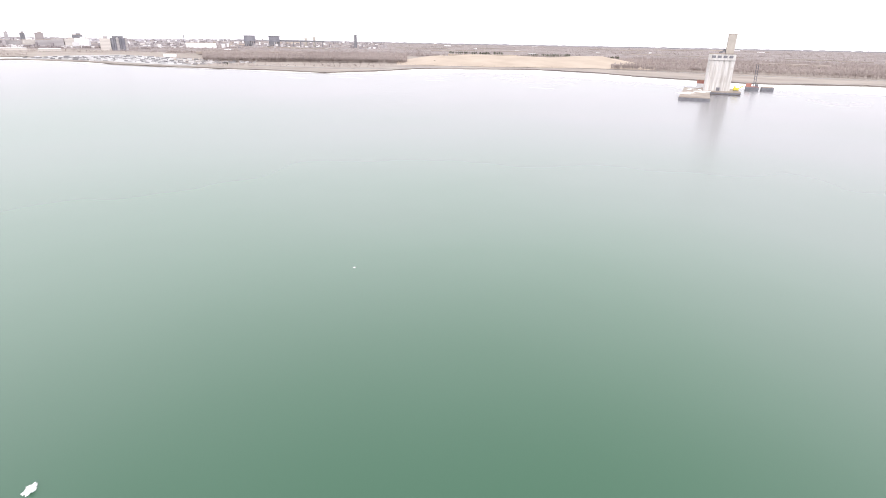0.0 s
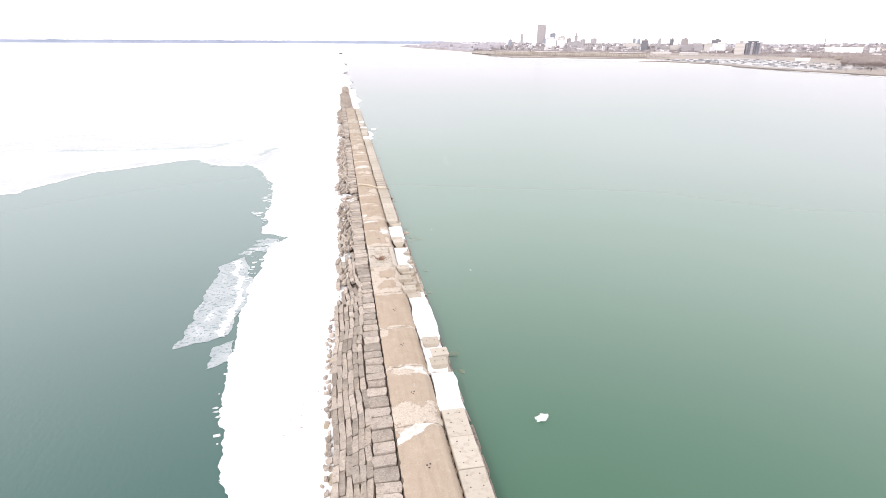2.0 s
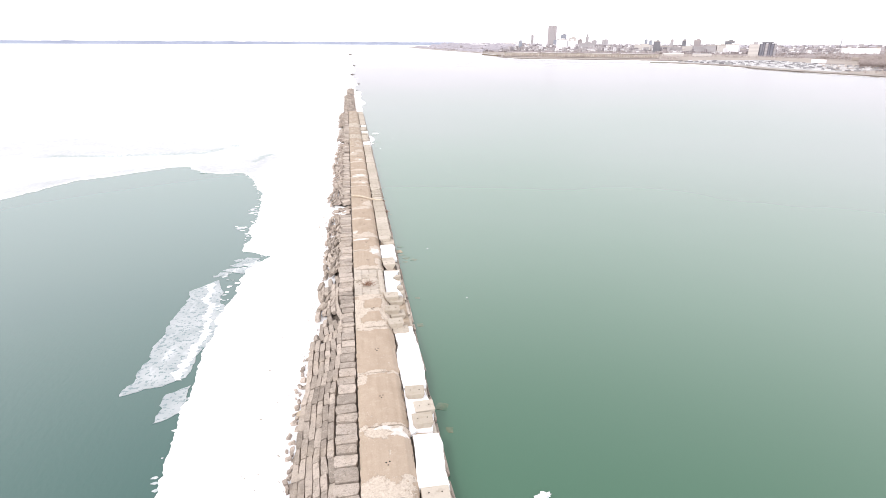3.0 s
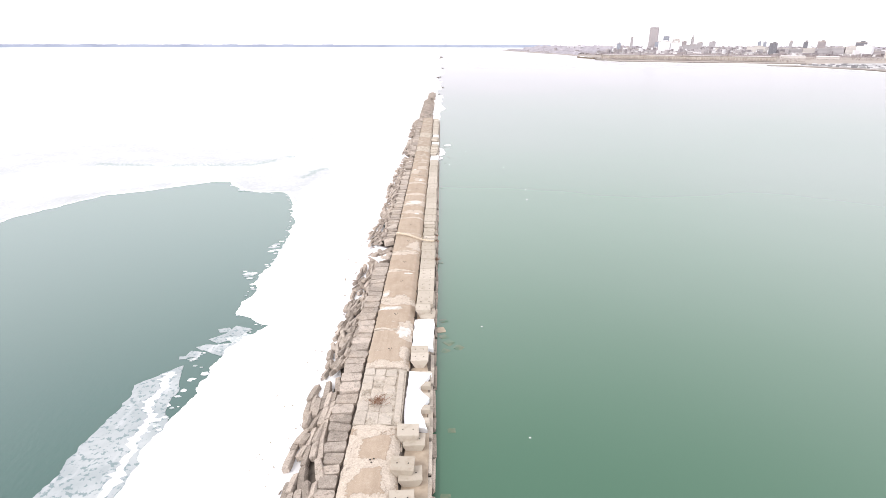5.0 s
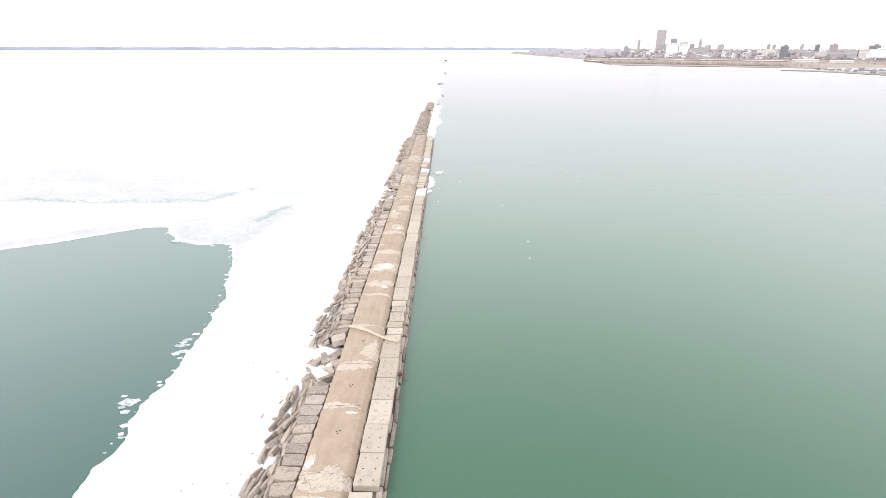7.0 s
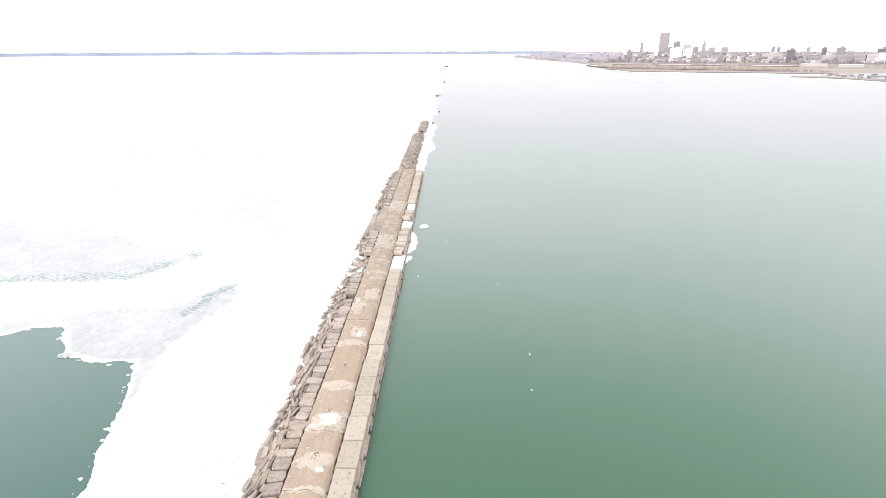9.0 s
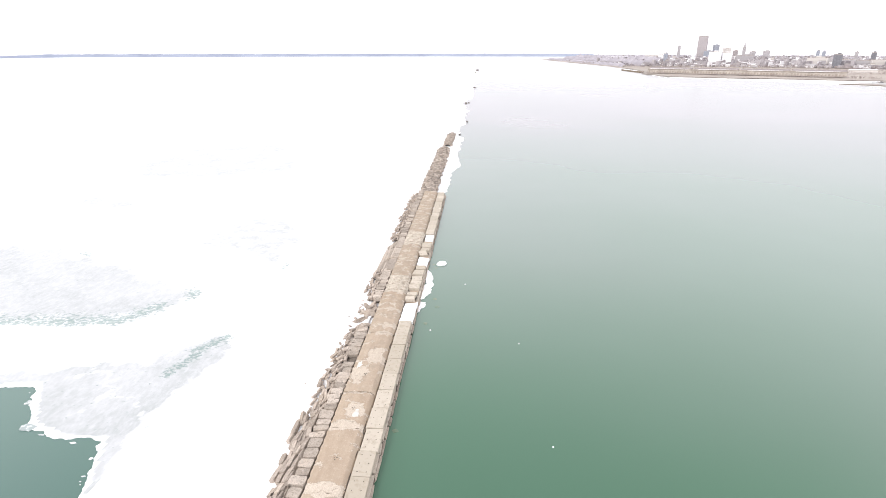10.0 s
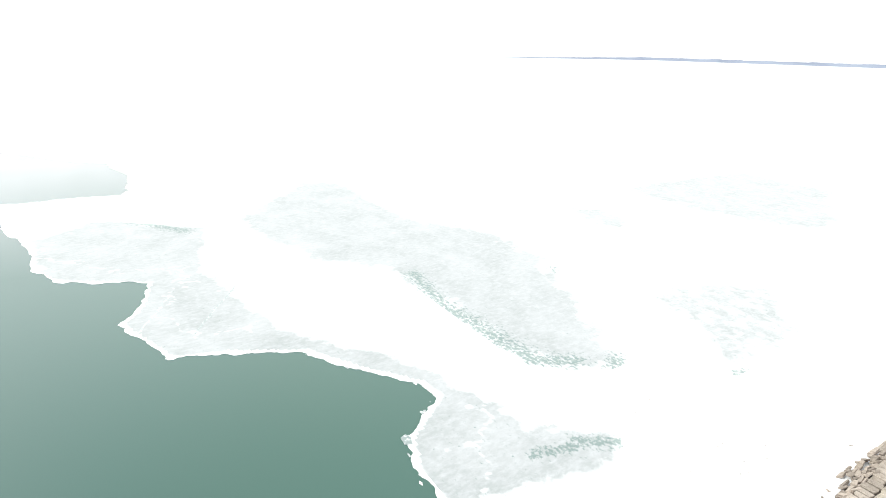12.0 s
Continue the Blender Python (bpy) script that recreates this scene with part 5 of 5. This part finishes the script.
for b0, b1, reach, n, lift in ((68.2, 73.5, 1272, 90, 17), (76, 80, 1280, 60, 16), (83.5, 84.8, 1270, 18, 14), (46.8, 47.3, 985, 4, 0), (66.8, 67.2, 1120, 3, 2)):
    woods("evergreen_stand", "dark clump of evergreen trees", n, b0, b1, reach, reach + 25, 5, 9, M_PINE, 2.0, lift)
# last line of woods on the horizon
vs, fs = [], []
for k in range(301):
    b = 38 + 75 * k / 300
    p, q = out(b, 4560), out(b, 4400)
    z = ground_z(b, 4500)
    vs += [(q.x, q.y, z - 2), (p.x, p.y, z + 13 + 5 * noise.noise(Vector((b * 2.0, 0, 6))) + 4 * noise.noise(Vector((b * 9.0, 0, 2))))]
fs = [(2 * k, 2 * k + 2, 2 * k + 3, 2 * k + 1) for k in range(300)]
tagged(mesh_ob("woods_ridge", vs, fs, M_RIDGE), "dark grey line of woods along the horizon", "woods", kind="stuff")
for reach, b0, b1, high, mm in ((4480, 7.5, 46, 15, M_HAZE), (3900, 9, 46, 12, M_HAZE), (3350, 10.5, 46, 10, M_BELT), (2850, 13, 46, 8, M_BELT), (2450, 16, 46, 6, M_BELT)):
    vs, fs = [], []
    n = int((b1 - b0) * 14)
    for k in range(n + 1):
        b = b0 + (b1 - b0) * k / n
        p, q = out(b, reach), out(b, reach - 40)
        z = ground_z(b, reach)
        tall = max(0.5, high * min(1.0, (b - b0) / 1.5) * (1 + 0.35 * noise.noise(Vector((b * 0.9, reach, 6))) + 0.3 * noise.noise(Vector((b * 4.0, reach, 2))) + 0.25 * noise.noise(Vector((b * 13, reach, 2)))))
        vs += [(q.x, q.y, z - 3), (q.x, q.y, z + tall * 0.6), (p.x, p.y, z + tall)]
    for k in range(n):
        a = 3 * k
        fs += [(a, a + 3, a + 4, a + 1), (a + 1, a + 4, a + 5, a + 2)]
    tagged(mesh_ob("tree_belt", vs, fs, mm), "belt of bare trees behind the waterfront, tinted for haze", "woods", kind="stuff")
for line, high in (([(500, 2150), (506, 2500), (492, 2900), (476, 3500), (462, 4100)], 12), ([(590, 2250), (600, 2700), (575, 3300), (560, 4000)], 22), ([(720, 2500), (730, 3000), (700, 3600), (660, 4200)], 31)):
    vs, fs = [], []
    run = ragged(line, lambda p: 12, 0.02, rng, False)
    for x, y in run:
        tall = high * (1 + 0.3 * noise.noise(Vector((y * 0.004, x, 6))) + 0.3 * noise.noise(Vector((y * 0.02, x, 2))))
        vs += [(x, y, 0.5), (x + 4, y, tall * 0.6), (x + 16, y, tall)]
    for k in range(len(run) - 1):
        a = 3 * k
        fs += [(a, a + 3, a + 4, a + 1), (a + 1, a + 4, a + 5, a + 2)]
    tagged(mesh_ob("tree_belt", vs, fs, M_HAZE), "belt of bare trees along the far lakeshore, tinted for haze", "woods", kind="stuff")
# pale fields and roofs among the woods
for k in range(26):
    bb, rr = rng.uniform(46, 110), rng.uniform(1500, 4200)
    p = out(bb, rr)
    w, d = rng.uniform(30, 150), rng.uniform(10, 45)
    d1, d2 = Vector((math.cos(radians(bb)), -math.sin(radians(bb)))) * w, Vector((math.sin(radians(bb)), math.cos(radians(bb)))) * d
    z = ground_z(bb, rr) + (7.5 if bb > 42 else 2)
    pts = [(p.x + s * d1.x + q * d2.x, p.y + s * d1.y + q * d2.y) for s, q in ((-1, -1), (1, -1), (1, 1), (-1, 1))]
    tagged(plate("pale_field", ragged(pts, lambda v: 40, 0.06, rng), z - 6, z + 0.6, rng.choice((M_HILL, M_LAND, M_LAND, M_SHORE))), "pale open field among bare woods", "field", group="fields among the woods", kind="structure")

# far shore across the lake, its haze in the blue colour
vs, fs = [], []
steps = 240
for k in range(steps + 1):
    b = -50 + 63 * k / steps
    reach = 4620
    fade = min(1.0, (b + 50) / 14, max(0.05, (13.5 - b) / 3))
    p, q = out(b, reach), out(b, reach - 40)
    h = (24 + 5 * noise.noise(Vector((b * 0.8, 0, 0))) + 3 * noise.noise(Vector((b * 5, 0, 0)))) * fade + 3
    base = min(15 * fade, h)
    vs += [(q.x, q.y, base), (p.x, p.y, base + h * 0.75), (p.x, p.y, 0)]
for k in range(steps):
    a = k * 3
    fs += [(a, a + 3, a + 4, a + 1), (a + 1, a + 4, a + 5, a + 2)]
tagged(mesh_ob("far_shore", vs, fs, M_FARWOOD), "low wooded shore across the lake, tinted blue-grey for haze", "shore", kind="structure")
vs, fs = [], []
for k in range(steps + 1):
    b = -50 + 61 * k / steps
    fade = min(1.0, (b + 50) / 14)
    p, q = out(b, 4200), out(b, 4575)
    vs += [(p.x, p.y, 0.1), (q.x, q.y, 15 * fade + 0.3)]
for k in range(steps):
    a = k * 2
    fs += [(a, a + 2, a + 3, a + 1)]
tagged(mesh_ob("snow_bank", vs, fs, M_SNOW), "snow-covered rise in front of the far shore", "snow", kind="structure")


# ---- buildings ----
def building(name, label, bearing, reach, wide, deep, high, material, roof=None, z0=1.0, category="building"):
    p = out(bearing, reach)
    ob = thing(name, label, category, (p.x, p.y, z0 + ground_z(bearing, reach) - 1.5), turn=-bearing + rng.uniform(-12, 12))
    part("wall", box_bm(wide, deep, high, (0, 0, high / 2), min(wide, deep) * 0.01), material, ob)
    part("roof", box_bm(wide * 0.96, deep * 0.96, 1.2, (0, 0, high + 0.5)), roof or M_QUAY, ob)
    if high > 25:
        part("plant_room", box_bm(wide * 0.4, deep * 0.5, 4, (wide * 0.1, 0, high + 2.9)), material, ob)
    return ob


tower = building("office_tower", "tall slab office tower in pinkish grey precast", 19.95, 4100, 52, 36, 127, M_TOWER, category="office tower")
part("crown", box_bm(49, 33, 7, (0, 0, 130)), M_GREY, tower)
for b, r, w, h, mm, what in (
    (18.1, 4100, 15, 72, M_GREY, "slim pale stone tower"), (20.45, 4050, 46, 44, M_GLASS, "dark blue-grey glass office block"), (21.05, 4150, 36, 78, M_GLASS, "dark glass high-rise block"),
    (20.9, 2750, 44, 46, M_WHITE, "white slab apartment block"), (21.8, 2760, 36, 42, M_WHITE, "white slab apartment block"), (21.9, 4000, 40, 58, M_CREAM, "slim cream stone office tower"),
    (22.6, 4100, 26, 46, M_BRICK, "dark brick office tower"), (23.25, 4300, 18, 64, M_GREY, "pale stepped city hall tower"), (23.9, 4100, 30, 40, M_GREY, "plain grey office block"),
    (24.9, 3900, 34, 44, M_GREY, "plain grey office block"), (23.2, 3000, 70, 30, M_GREY, "broad grey office block"), (17.0, 3000, 15, 38, M_GLASS, "pale blue glass apartment tower"), (16.6, 2950, 20, 34, M_WHITE, "slim white-clad apartment tower"), (13.4, 3300, 26, 26, M_GREY, "pale grey waterfront block"),
    (28.55, 4100, 16, 45, M_GLASS, "blue glass twin office tower"), (28.95, 4100, 16, 42, M_GLASS, "blue glass twin office tower"), (28.35, 2600, 64, 26, M_CREAM, "cream masonry hospital block"), (29.5, 2350, 24, 40, M_DARK, "dark concrete silo block"),
    (30.77, 2700, 11, 45, M_GREY, "slim grey concrete silo tower"), (31.1, 2520, 60, 20, M_GREY, "long grey multi-storey warehouse"), (32.4, 2500, 62, 22, M_CREAM, "long buff concrete harbour warehouse"), (34.1, 2400, 34, 27, M_GREY, "plain grey concrete mill block"), (34.9, 2400, 34, 28, M_CREAM, "plain buff concrete mill block"),
    (33.3, 2450, 60, 24, M_GREY, "long grey multi-storey warehouse"), (30.2, 2480, 44, 22, M_GREY, "long grey multi-storey warehouse"), (35.95, 2420, 36, 20, M_BRICK, "dark brick mill building beside the silos"),
    (36.65, 2350, 20, 14, M_BRICK, "low red-brown brick building"),
):
    ob = building("office_building", what, b, r, w, w * 0.5 + 8, h, mm)
    if "stepped" in what:
        part("upper_tower", box_bm(w * 0.6, w * 0.6, 14, (0, 0, h + 7)), mm, ob)
        part("spire", box_bm(w * 0.25, w * 0.25, 12, (0, 0, h + 19)), mm, ob)
for k in range(290):
    b = rng.choice((rng.uniform(13, 46), rng.uniform(17, 34), rng.uniform(22, 44)))
    r = rng.uniform(2300, 4300)
    if out(b, r).x < 560:
        continue
    w = rng.uniform(6, 26)
    mm = rng.choice((M_GREY, M_CREAM, M_BRICK, M_GREY, M_BRICK, M_GREY, M_WHITE))
    building("town_building", {M_GREY: "low grey town building by the harbour", M_CREAM: "low cream town building by the harbour", M_BRICK: "low brown brick building by the harbour", M_WHITE: "low white-clad building by the harbour"}[mm], b, r, w, rng.uniform(8, 22), 4 + (13 if r < 3300 else 22) * rng.random() ** 2.4, mm, rng.choice((M_WHITE, M_QUAY, M_ROAD, M_ROAD)))
vs, fs = [], []
for k in range(6500):
    b = rng.choice((rng.uniform(11, 46), rng.uniform(15, 34), rng.uniform(24, 62)))
    r = rng.uniform(2300, 4400)
    p = out(b, r)
    if p.x < 560:
        continue
    w, d, h, a = 2.5 + 8 * rng.random() ** 2, rng.uniform(2.5, 6), rng.uniform(3, 9) + (10 if rng.random() < 0.12 else 0), rng.uniform(0, math.pi)
    z = ground_z(b, r)
    k0 = len(vs)
    for zz in (z, z + h):
        for sx, sy in ((-1, -1), (1, -1), (1, 1), (-1, 1)):
            vs.append((p.x + sx * w * math.cos(a) - sy * d * math.sin(a), p.y + sx * w * math.sin(a) + sy * d * math.cos(a), zz))
    fs += [(k0, k0 + 1, k0 + 5, k0 + 4), (k0 + 1, k0 + 2, k0 + 6, k0 + 5), (k0 + 2, k0 + 3, k0 + 7, k0 + 6), (k0 + 3, k0, k0 + 4, k0 + 7), (k0 + 4, k0 + 5, k0 + 6, k0 + 7)]
tagged(mesh_ob("distant_houses", vs, fs, M_HOUSES), "crowd of small grey, brown and white town houses", "houses", kind="stuff")
woods("bare_woods", "bare street trees among town houses", 4200, 15, 46, 2300, 4400, 5, 9, None, 1.2)
woods("bare_woods", "bare scrub on the old harbour land", 1500, 17, 46, 1750, 2400, 3, 7, None, 0.5)
for k in range(24):
    p_b, r = rng.uniform(44, 108), rng.uniform(2000, 4300)
    building("shed", "low white-roofed shed among bare trees", p_b, r, rng.uniform(10, 42), rng.uniform(8, 20), rng.uniform(5, 10), rng.choice((M_WHITE, M_GREY, M_BRICK)), M_WHITE)

# long quay terminal and piers
for k in range(4):
    p = Vector((475 + 82 * k, 1560 - 58 * k, 0))
    ob = thing("quay_shed", "long low weathered tan quay shed with open bays", "shed", (p.x, p.y, 1.5), "quay sheds", turn=-36)
    part("wall", box_bm(100.6, 24, 8, (0, 0, 6)), M_BAYS, ob)
    part("roof", box_bm(100.4, 27, 0.8, (0, 0, 10.5)), M_QUAY, ob)
    part("roof_snow", box_bm(rng.uniform(50, 96), 7, 0.5, (rng.uniform(-2, 2), -8, 11.2)), M_SNOW, ob)
    part("clerestory", box_bm(96, 8, 3.4, (0, 5, 12.6)), M_BRICK, ob)
    for j in range(16):
        part("bay_door", box_bm(rng.uniform(2.2, 4.4), 0.4, rng.uniform(3.2, 5.4), (-46 + 6.1 * j + rng.uniform(-0.6, 0.6), -12.15, 4.6)), M_QUAY, ob)
vs, fs = [], []
for k in range(420):
    u, v = rng.uniform(-0.08, 1.02), rng.random() ** 1.5
    x, y = 428 + 345 * u + 12 * v, 1572 - 250 * u - 26 - 24 * v
    h = rng.uniform(3, 8)
    bare_tree(vs, fs, x, y, 1.5, h, h * rng.uniform(0.3, 0.5))
tagged(mesh_ob("quay_scrub", vs, fs, M_WOOD), "bare scrub trees growing along the quay foot", "scrub", kind="stuff")
ob = thing("elevated_road", "pale elevated highway on tall piers", "bridge", (760, 3040, 0), turn=-20)
part("deck", box_bm(210, 9, 2.2, (0, 0, 27)), M_WHITE, ob)
for j in range(8):
    part("pier", box_bm(3, 5, 24, (-94 + 27 * j, 0, 14)), M_ROAD, ob)
ob = thing("harbour_pier", "low dark timber pier off the quay", "pier", (430, 1740, 0))
part("deck", box_bm(12, 190, 4.5, (0, 0, 1.5), 0.3), M_WALE, ob)
part("snow_cover", box_bm(9, 120, 0.4, (1, 20, 3.85), 0.1), M_SNOW, ob)
ob = building("arena", "broad low arena with pale roof", 16.2, 3900, 120, 80, 22, M_CREAM, M_WHITE)

# grain elevators inland
ob = thing("grain_elevator", "pale and dark blue-grey grain elevator with silo rows", "grain elevator", tuple(out(38.0, 2050, 1)), turn=-38)
part("workhouse", box_bm(46, 34, 44, (-34, 0, 22)), M_CREAM, ob)
part("penthouse", box_bm(18, 18, 8, (-30, 0, 48)), M_GREY, ob)
for k in range(6):
    bm = bmesh.new()
    bmesh.ops.create_cone(bm, cap_ends=True, segments=16, radius1=7.2, radius2=7.2, depth=46 + 3 * (k % 2), matrix=Matrix.Translation((-3 + 12.5 * k, (k % 2) * 6, 23)))
    part("silo", bm, M_BLUE if k % 3 != 2 else M_GREY, ob)
part("gallery", box_bm(50, 8, 6, (24, 2, 50)), M_DARK, ob)
ob.matrix_basis = ob.matrix_basis @ Matrix.Diagonal((0.6, 0.6, 0.8, 1))
building("grain_mill", "white-clad mill block with dark head house", 35.8, 2400, 44, 30, 31, M_WHITE)
building("mill_head_house", "dark head house of a grain mill", 35.5, 2440, 30, 22, 42, M_DARK)
building("silo_block", "dark concrete silo block", 31.8, 2560, 13, 16, 44, M_DARK)
building("silo_block", "dark concrete silo block", 32.9, 2560, 24, 18, 45, M_BRICK)
building("quay_store", "long white-roofed quay store", 31.0, 1900, 60, 18, 8, M_CREAM, M_WHITE)
building("quay_store", "long white-roofed quay store", 33.4, 1850, 50, 18, 8, M_CREAM, M_WHITE)
building("assembly_plant", "long white industrial building", 45.0, 2300, 100, 50, 22, M_WHITE)
for b in (49.2, 51.4):
    ob = thing("coal_trestle", "dark steel mill frame on tall legs", "mill", tuple(out(b, 2700, 1)), turn=-b)
    part("bunker", box_bm(46, 20, 22, (0, 0, 43)), M_BLUE, ob)
    part("bunker_roof", box_bm(48, 22, 2, (0, 0, 55)), M_DARK, ob)
    part("hopper", box_bm(18, 20, 14, (-10, 0, 26)), M_DARK, ob)
    for j in range(6):
        part("leg", box_bm(5, 6, 34, (-20 + 8 * j, 0, 17)), M_DARK, ob)
ob = thing("conveyor", "long dark conveyor bridge on legs", "conveyor", tuple(out(53.8, 2720, 1)), turn=-53.8)
part("bridge", box_bm(210, 7, 6, (0, 0, 37)), M_DARK, ob)
for j in range(7):
    part("leg", box_bm(3, 5, 36, (-96 + 32 * j, 0, 18)), M_DARK, ob)
for b, r, h, wide, mm in ((59.0, 2700, 66, 7, M_DARK), (43.6, 2600, 52, 1.2, M_DARK), (55.1, 2750, 54, 6, M_TAN), (54.3, 2760, 48, 6, M_TAN)):
    ob = thing("chimney", "tall factory chimney above bare woods", "chimney", tuple(out(b, r, 1)), "factory chimneys")
    bm = bmesh.new()
    bmesh.ops.create_cone(bm, cap_ends=True, segments=14, radius1=wide, radius2=wide * 0.78, depth=h, matrix=Matrix.Translation((0, 0, h / 2)))
    part("shaft", bm, mm, ob)
    part("rim", box_bm(wide * 1.7, wide * 1.7, 2, (0, 0, h)), mm, ob)

# boats laid up in the yard, in rows side by side
bm = box_bm(2.6, 8, 2.4, (0, 0, 1.4))
for v in bm.verts:
    if v.co.y > 0:
        v.co.x *= 0.3
    if v.co.z < 1:
        v.co.x *= 0.5
boat_mesh = bpy.data.meshes.new("yard_boat")
bm.to_mesh(boat_mesh)
bm.free()
boat_mesh.materials.append(M_HULL)
for k in range(299):
    u, v = (k % 13) / 13 + rng.gauss(0, 0.008), (k // 13) / 23 + rng.gauss(0, 0.006)
    x, y = 688 + 165 * u + 90 * v * u, 740 + 440 * v
    ob = new("laid_up_boat", boat_mesh)
    ob.matrix_basis = pose(x, y, 1.4, 0, 0, rng.gauss(62, 14)) @ Matrix.Scale(rng.uniform(0.6, 1.1), 4)
    tagged(ob, "small boat laid up for winter in a trampled snowy yard", "boat", "laid-up boats")
ob = building("tent_hall", "white arched storage tent", 42.3, 1450, 26, 16, 7, M_WHITE)

# ---- silo house on its pier ----
ele = thing("grain_silo", "whitewashed concrete grain silo house on a pier", "grain elevator", tuple(out(93.6, 616, 3.2)), turn=-93.6 + 3)
for j in range(4):
    for k in range(5):
        bm = bmesh.new()
        bmesh.ops.create_cone(bm, cap_ends=True, segments=20, radius1=3.0, radius2=3.0, depth=28, matrix=Matrix.Translation((-8.6 + 4.3 * k, -6.5 + 4.3 * j, 14)))
        part("silo_bin", bm, M_SILO, ele, smooth=False)
gal = part("gallery", box_bm(23.0, 19.2, 5.6, (0, -0.6, 30.6), 0.2), M_SILO, ele)
part("gallery_roof", box_bm(23.4, 19.8, 0.7, (0, -0.6, 33.7), 0.1), M_QUAY, ele)
for k in range(4):
    part("window", box_bm(3.4, 0.5, 2.2, (-7.5 + 5 * k, -10.2, 31)), M_DARK, ele, "dark gallery window")
head = part("head_house", box_bm(7.0, 7, 17, (6.0, 3, 42.3), 0.2), M_TAN, ele, "buff head house tower")
part("head_house_roof", box_bm(7.4, 7.4, 0.6, (6.0, 3, 51.0)), M_QUAY, head)
for k, (sx, ang) in enumerate(((9, 25), (6, -30), (7, 55))):
    bm = box_bm(sx, 1.6, 1.6, (0, 0, 0))
    bmesh.ops.rotate(bm, cent=(0, 0, 0), matrix=Euler((0, radians(-ang), radians(20 * k))).to_matrix(), verts=bm.verts[:])
    bmesh.ops.translate(bm, vec=(1.0 + 1.6 * k, 3 + k, 36.2), verts=bm.verts[:])
    part("conveyor_leg", bm, M_DARK, ele)
part("loading_door", box_bm(3, 0.5, 3, (1, -9.45, 1.6)), M_DARK, ele)

quay = thing("elevator_quay", "grey-brown concrete quay round the grain silo", "quay", tuple(out(93.6, 616)), turn=-93.6 + 3)
part("apron", box_bm(34, 48, 4.4, (4, 10, 1.0), 0.15), M_QUAY, quay)
part("fender", box_bm(34.6, 0.8, 1.6, (4, -14.3, 1.3)), M_DARK, quay)
pier = thing("concrete_pier", "low concrete pier with patches of snow on its deck", "pier", (574, -6, 0), turn=-2)
part("deck", box_bm(126, 24, 4.2, (0, 0, 0.9), 0.15), M_QUAY, pier)
part("pier_face", box_bm(1.0, 24.6, 2.6, (-63.2, 0, 0.9)), M_DARK, pier)
for x, y, sx, sy in ((-20, 6, 30, 5), (18, -2, 44, 9), (40, 7, 30, 4)):
    o2 = ragged([(x - sx / 2, y - sy / 2), (x + sx / 2, y - sy / 2), (x + sx / 2, y + sy / 2), (x - sx / 2, y + sy / 2)], lambda p: 2, 0.15, rng)
    plate("snow_patch", o2, 2.7, 3.08, M_SNOW, pier)
shed = thing("quay_hut", "small red and white hut at the back of the pier", "hut", (646, -15, 3.0), turn=-92)
part("wall", box_bm(15, 8, 4, (0, 0, 2)), M_WHITE, shed)
part("upper_wall", box_bm(15, 8, 3.4, (0, 0, 5.7)), M_RED, shed)
part("roof", box_bm(16, 9, 0.5, (0, 0, 7.6)), M_QUAY, shed)
part("doorway", box_bm(5, 0.5, 4, (4, -4.1, 4.5)), M_DARK, shed)
digger = thing("yellow_digger", "yellow excavator parked on the quay edge", "excavator", tuple(out(95.2, 612, 3.2)), turn=-80)
part("undercarriage", box_bm(5, 4, 1.2, (0, 0, 0.6), 0.2), M_DARK, digger)
part("body", box_bm(6.5, 4, 3.2, (0, 0, 2.9), 0.3), M_YELLOW, digger)
part("cab", box_bm(2, 1.8, 2.4, (-1.5, 1, 5.2), 0.15), M_YELLOW, digger)
bm = box_bm(7.5, 0.8, 0.9, (0, 0, 0))
bmesh.ops.rotate(bm, cent=(0, 0, 0), matrix=Euler((0, radians(-35), 0)).to_matrix(), verts=bm.verts[:])
bmesh.ops.translate(bm, vec=(5.4, 0, 5.2), verts=bm.verts[:])
part("boom", bm, M_YELLOW, digger)
digger.matrix_basis = digger.matrix_basis @ Matrix.Scale(0.72, 4)
for b, label, mm, sx in ((96.4, "dark red crane barge moored in ice", M_RED, 13), (97.6, "dark deck barge moored in ice", M_DARK, 12)):
    p = out(b, 690)
    ob = thing("barge", label, "barge", (p.x, p.y, 0), "barges", turn=-b + 6)
    bm = box_bm(sx, 11, 5.0, (0, 0, 1.2), 0.3)
    for v in bm.verts:
        if v.co.z < 0:
            v.co.x *= 0.9
    part("hull", bm, M_DARK, ob)
    part("deck", box_bm(sx * 0.94, 9.6, 0.5, (0, 0, 3.9)), M_RED if mm is M_RED else M_QUAY, ob)
    if mm is M_RED:
        part("deck_house", box_bm(5, 5, 3, (-3.5, 0, 5.6), 0.2), M_RED, ob)
        part("winch", box_bm(3, 3, 2.4, (4, 0, 5.3), 0.3), M_DARK, ob)
        bm = bmesh.new()
        for dx, dy in ((-1, -1), (1, -1), (1, 1), (-1, 1)):
            box_bm(0.4, 0.4, 23, (dx, dy, 11.5), 0.0, bm)
        for q in range(8):
            box_bm(2.4, 2.4, 0.35, (0, 0, 1.5 + 2.9 * q), 0.0, bm)
        bmesh.ops.rotate(bm, cent=(0, 0, 0), matrix=Euler((0, radians(-2), 0)).to_matrix(), verts=bm.verts[:])
        bmesh.ops.translate(bm, vec=(2, 0, 4), verts=bm.verts[:])
        part("crane_boom", bm, M_DARK, ob, "dark lattice crane boom")
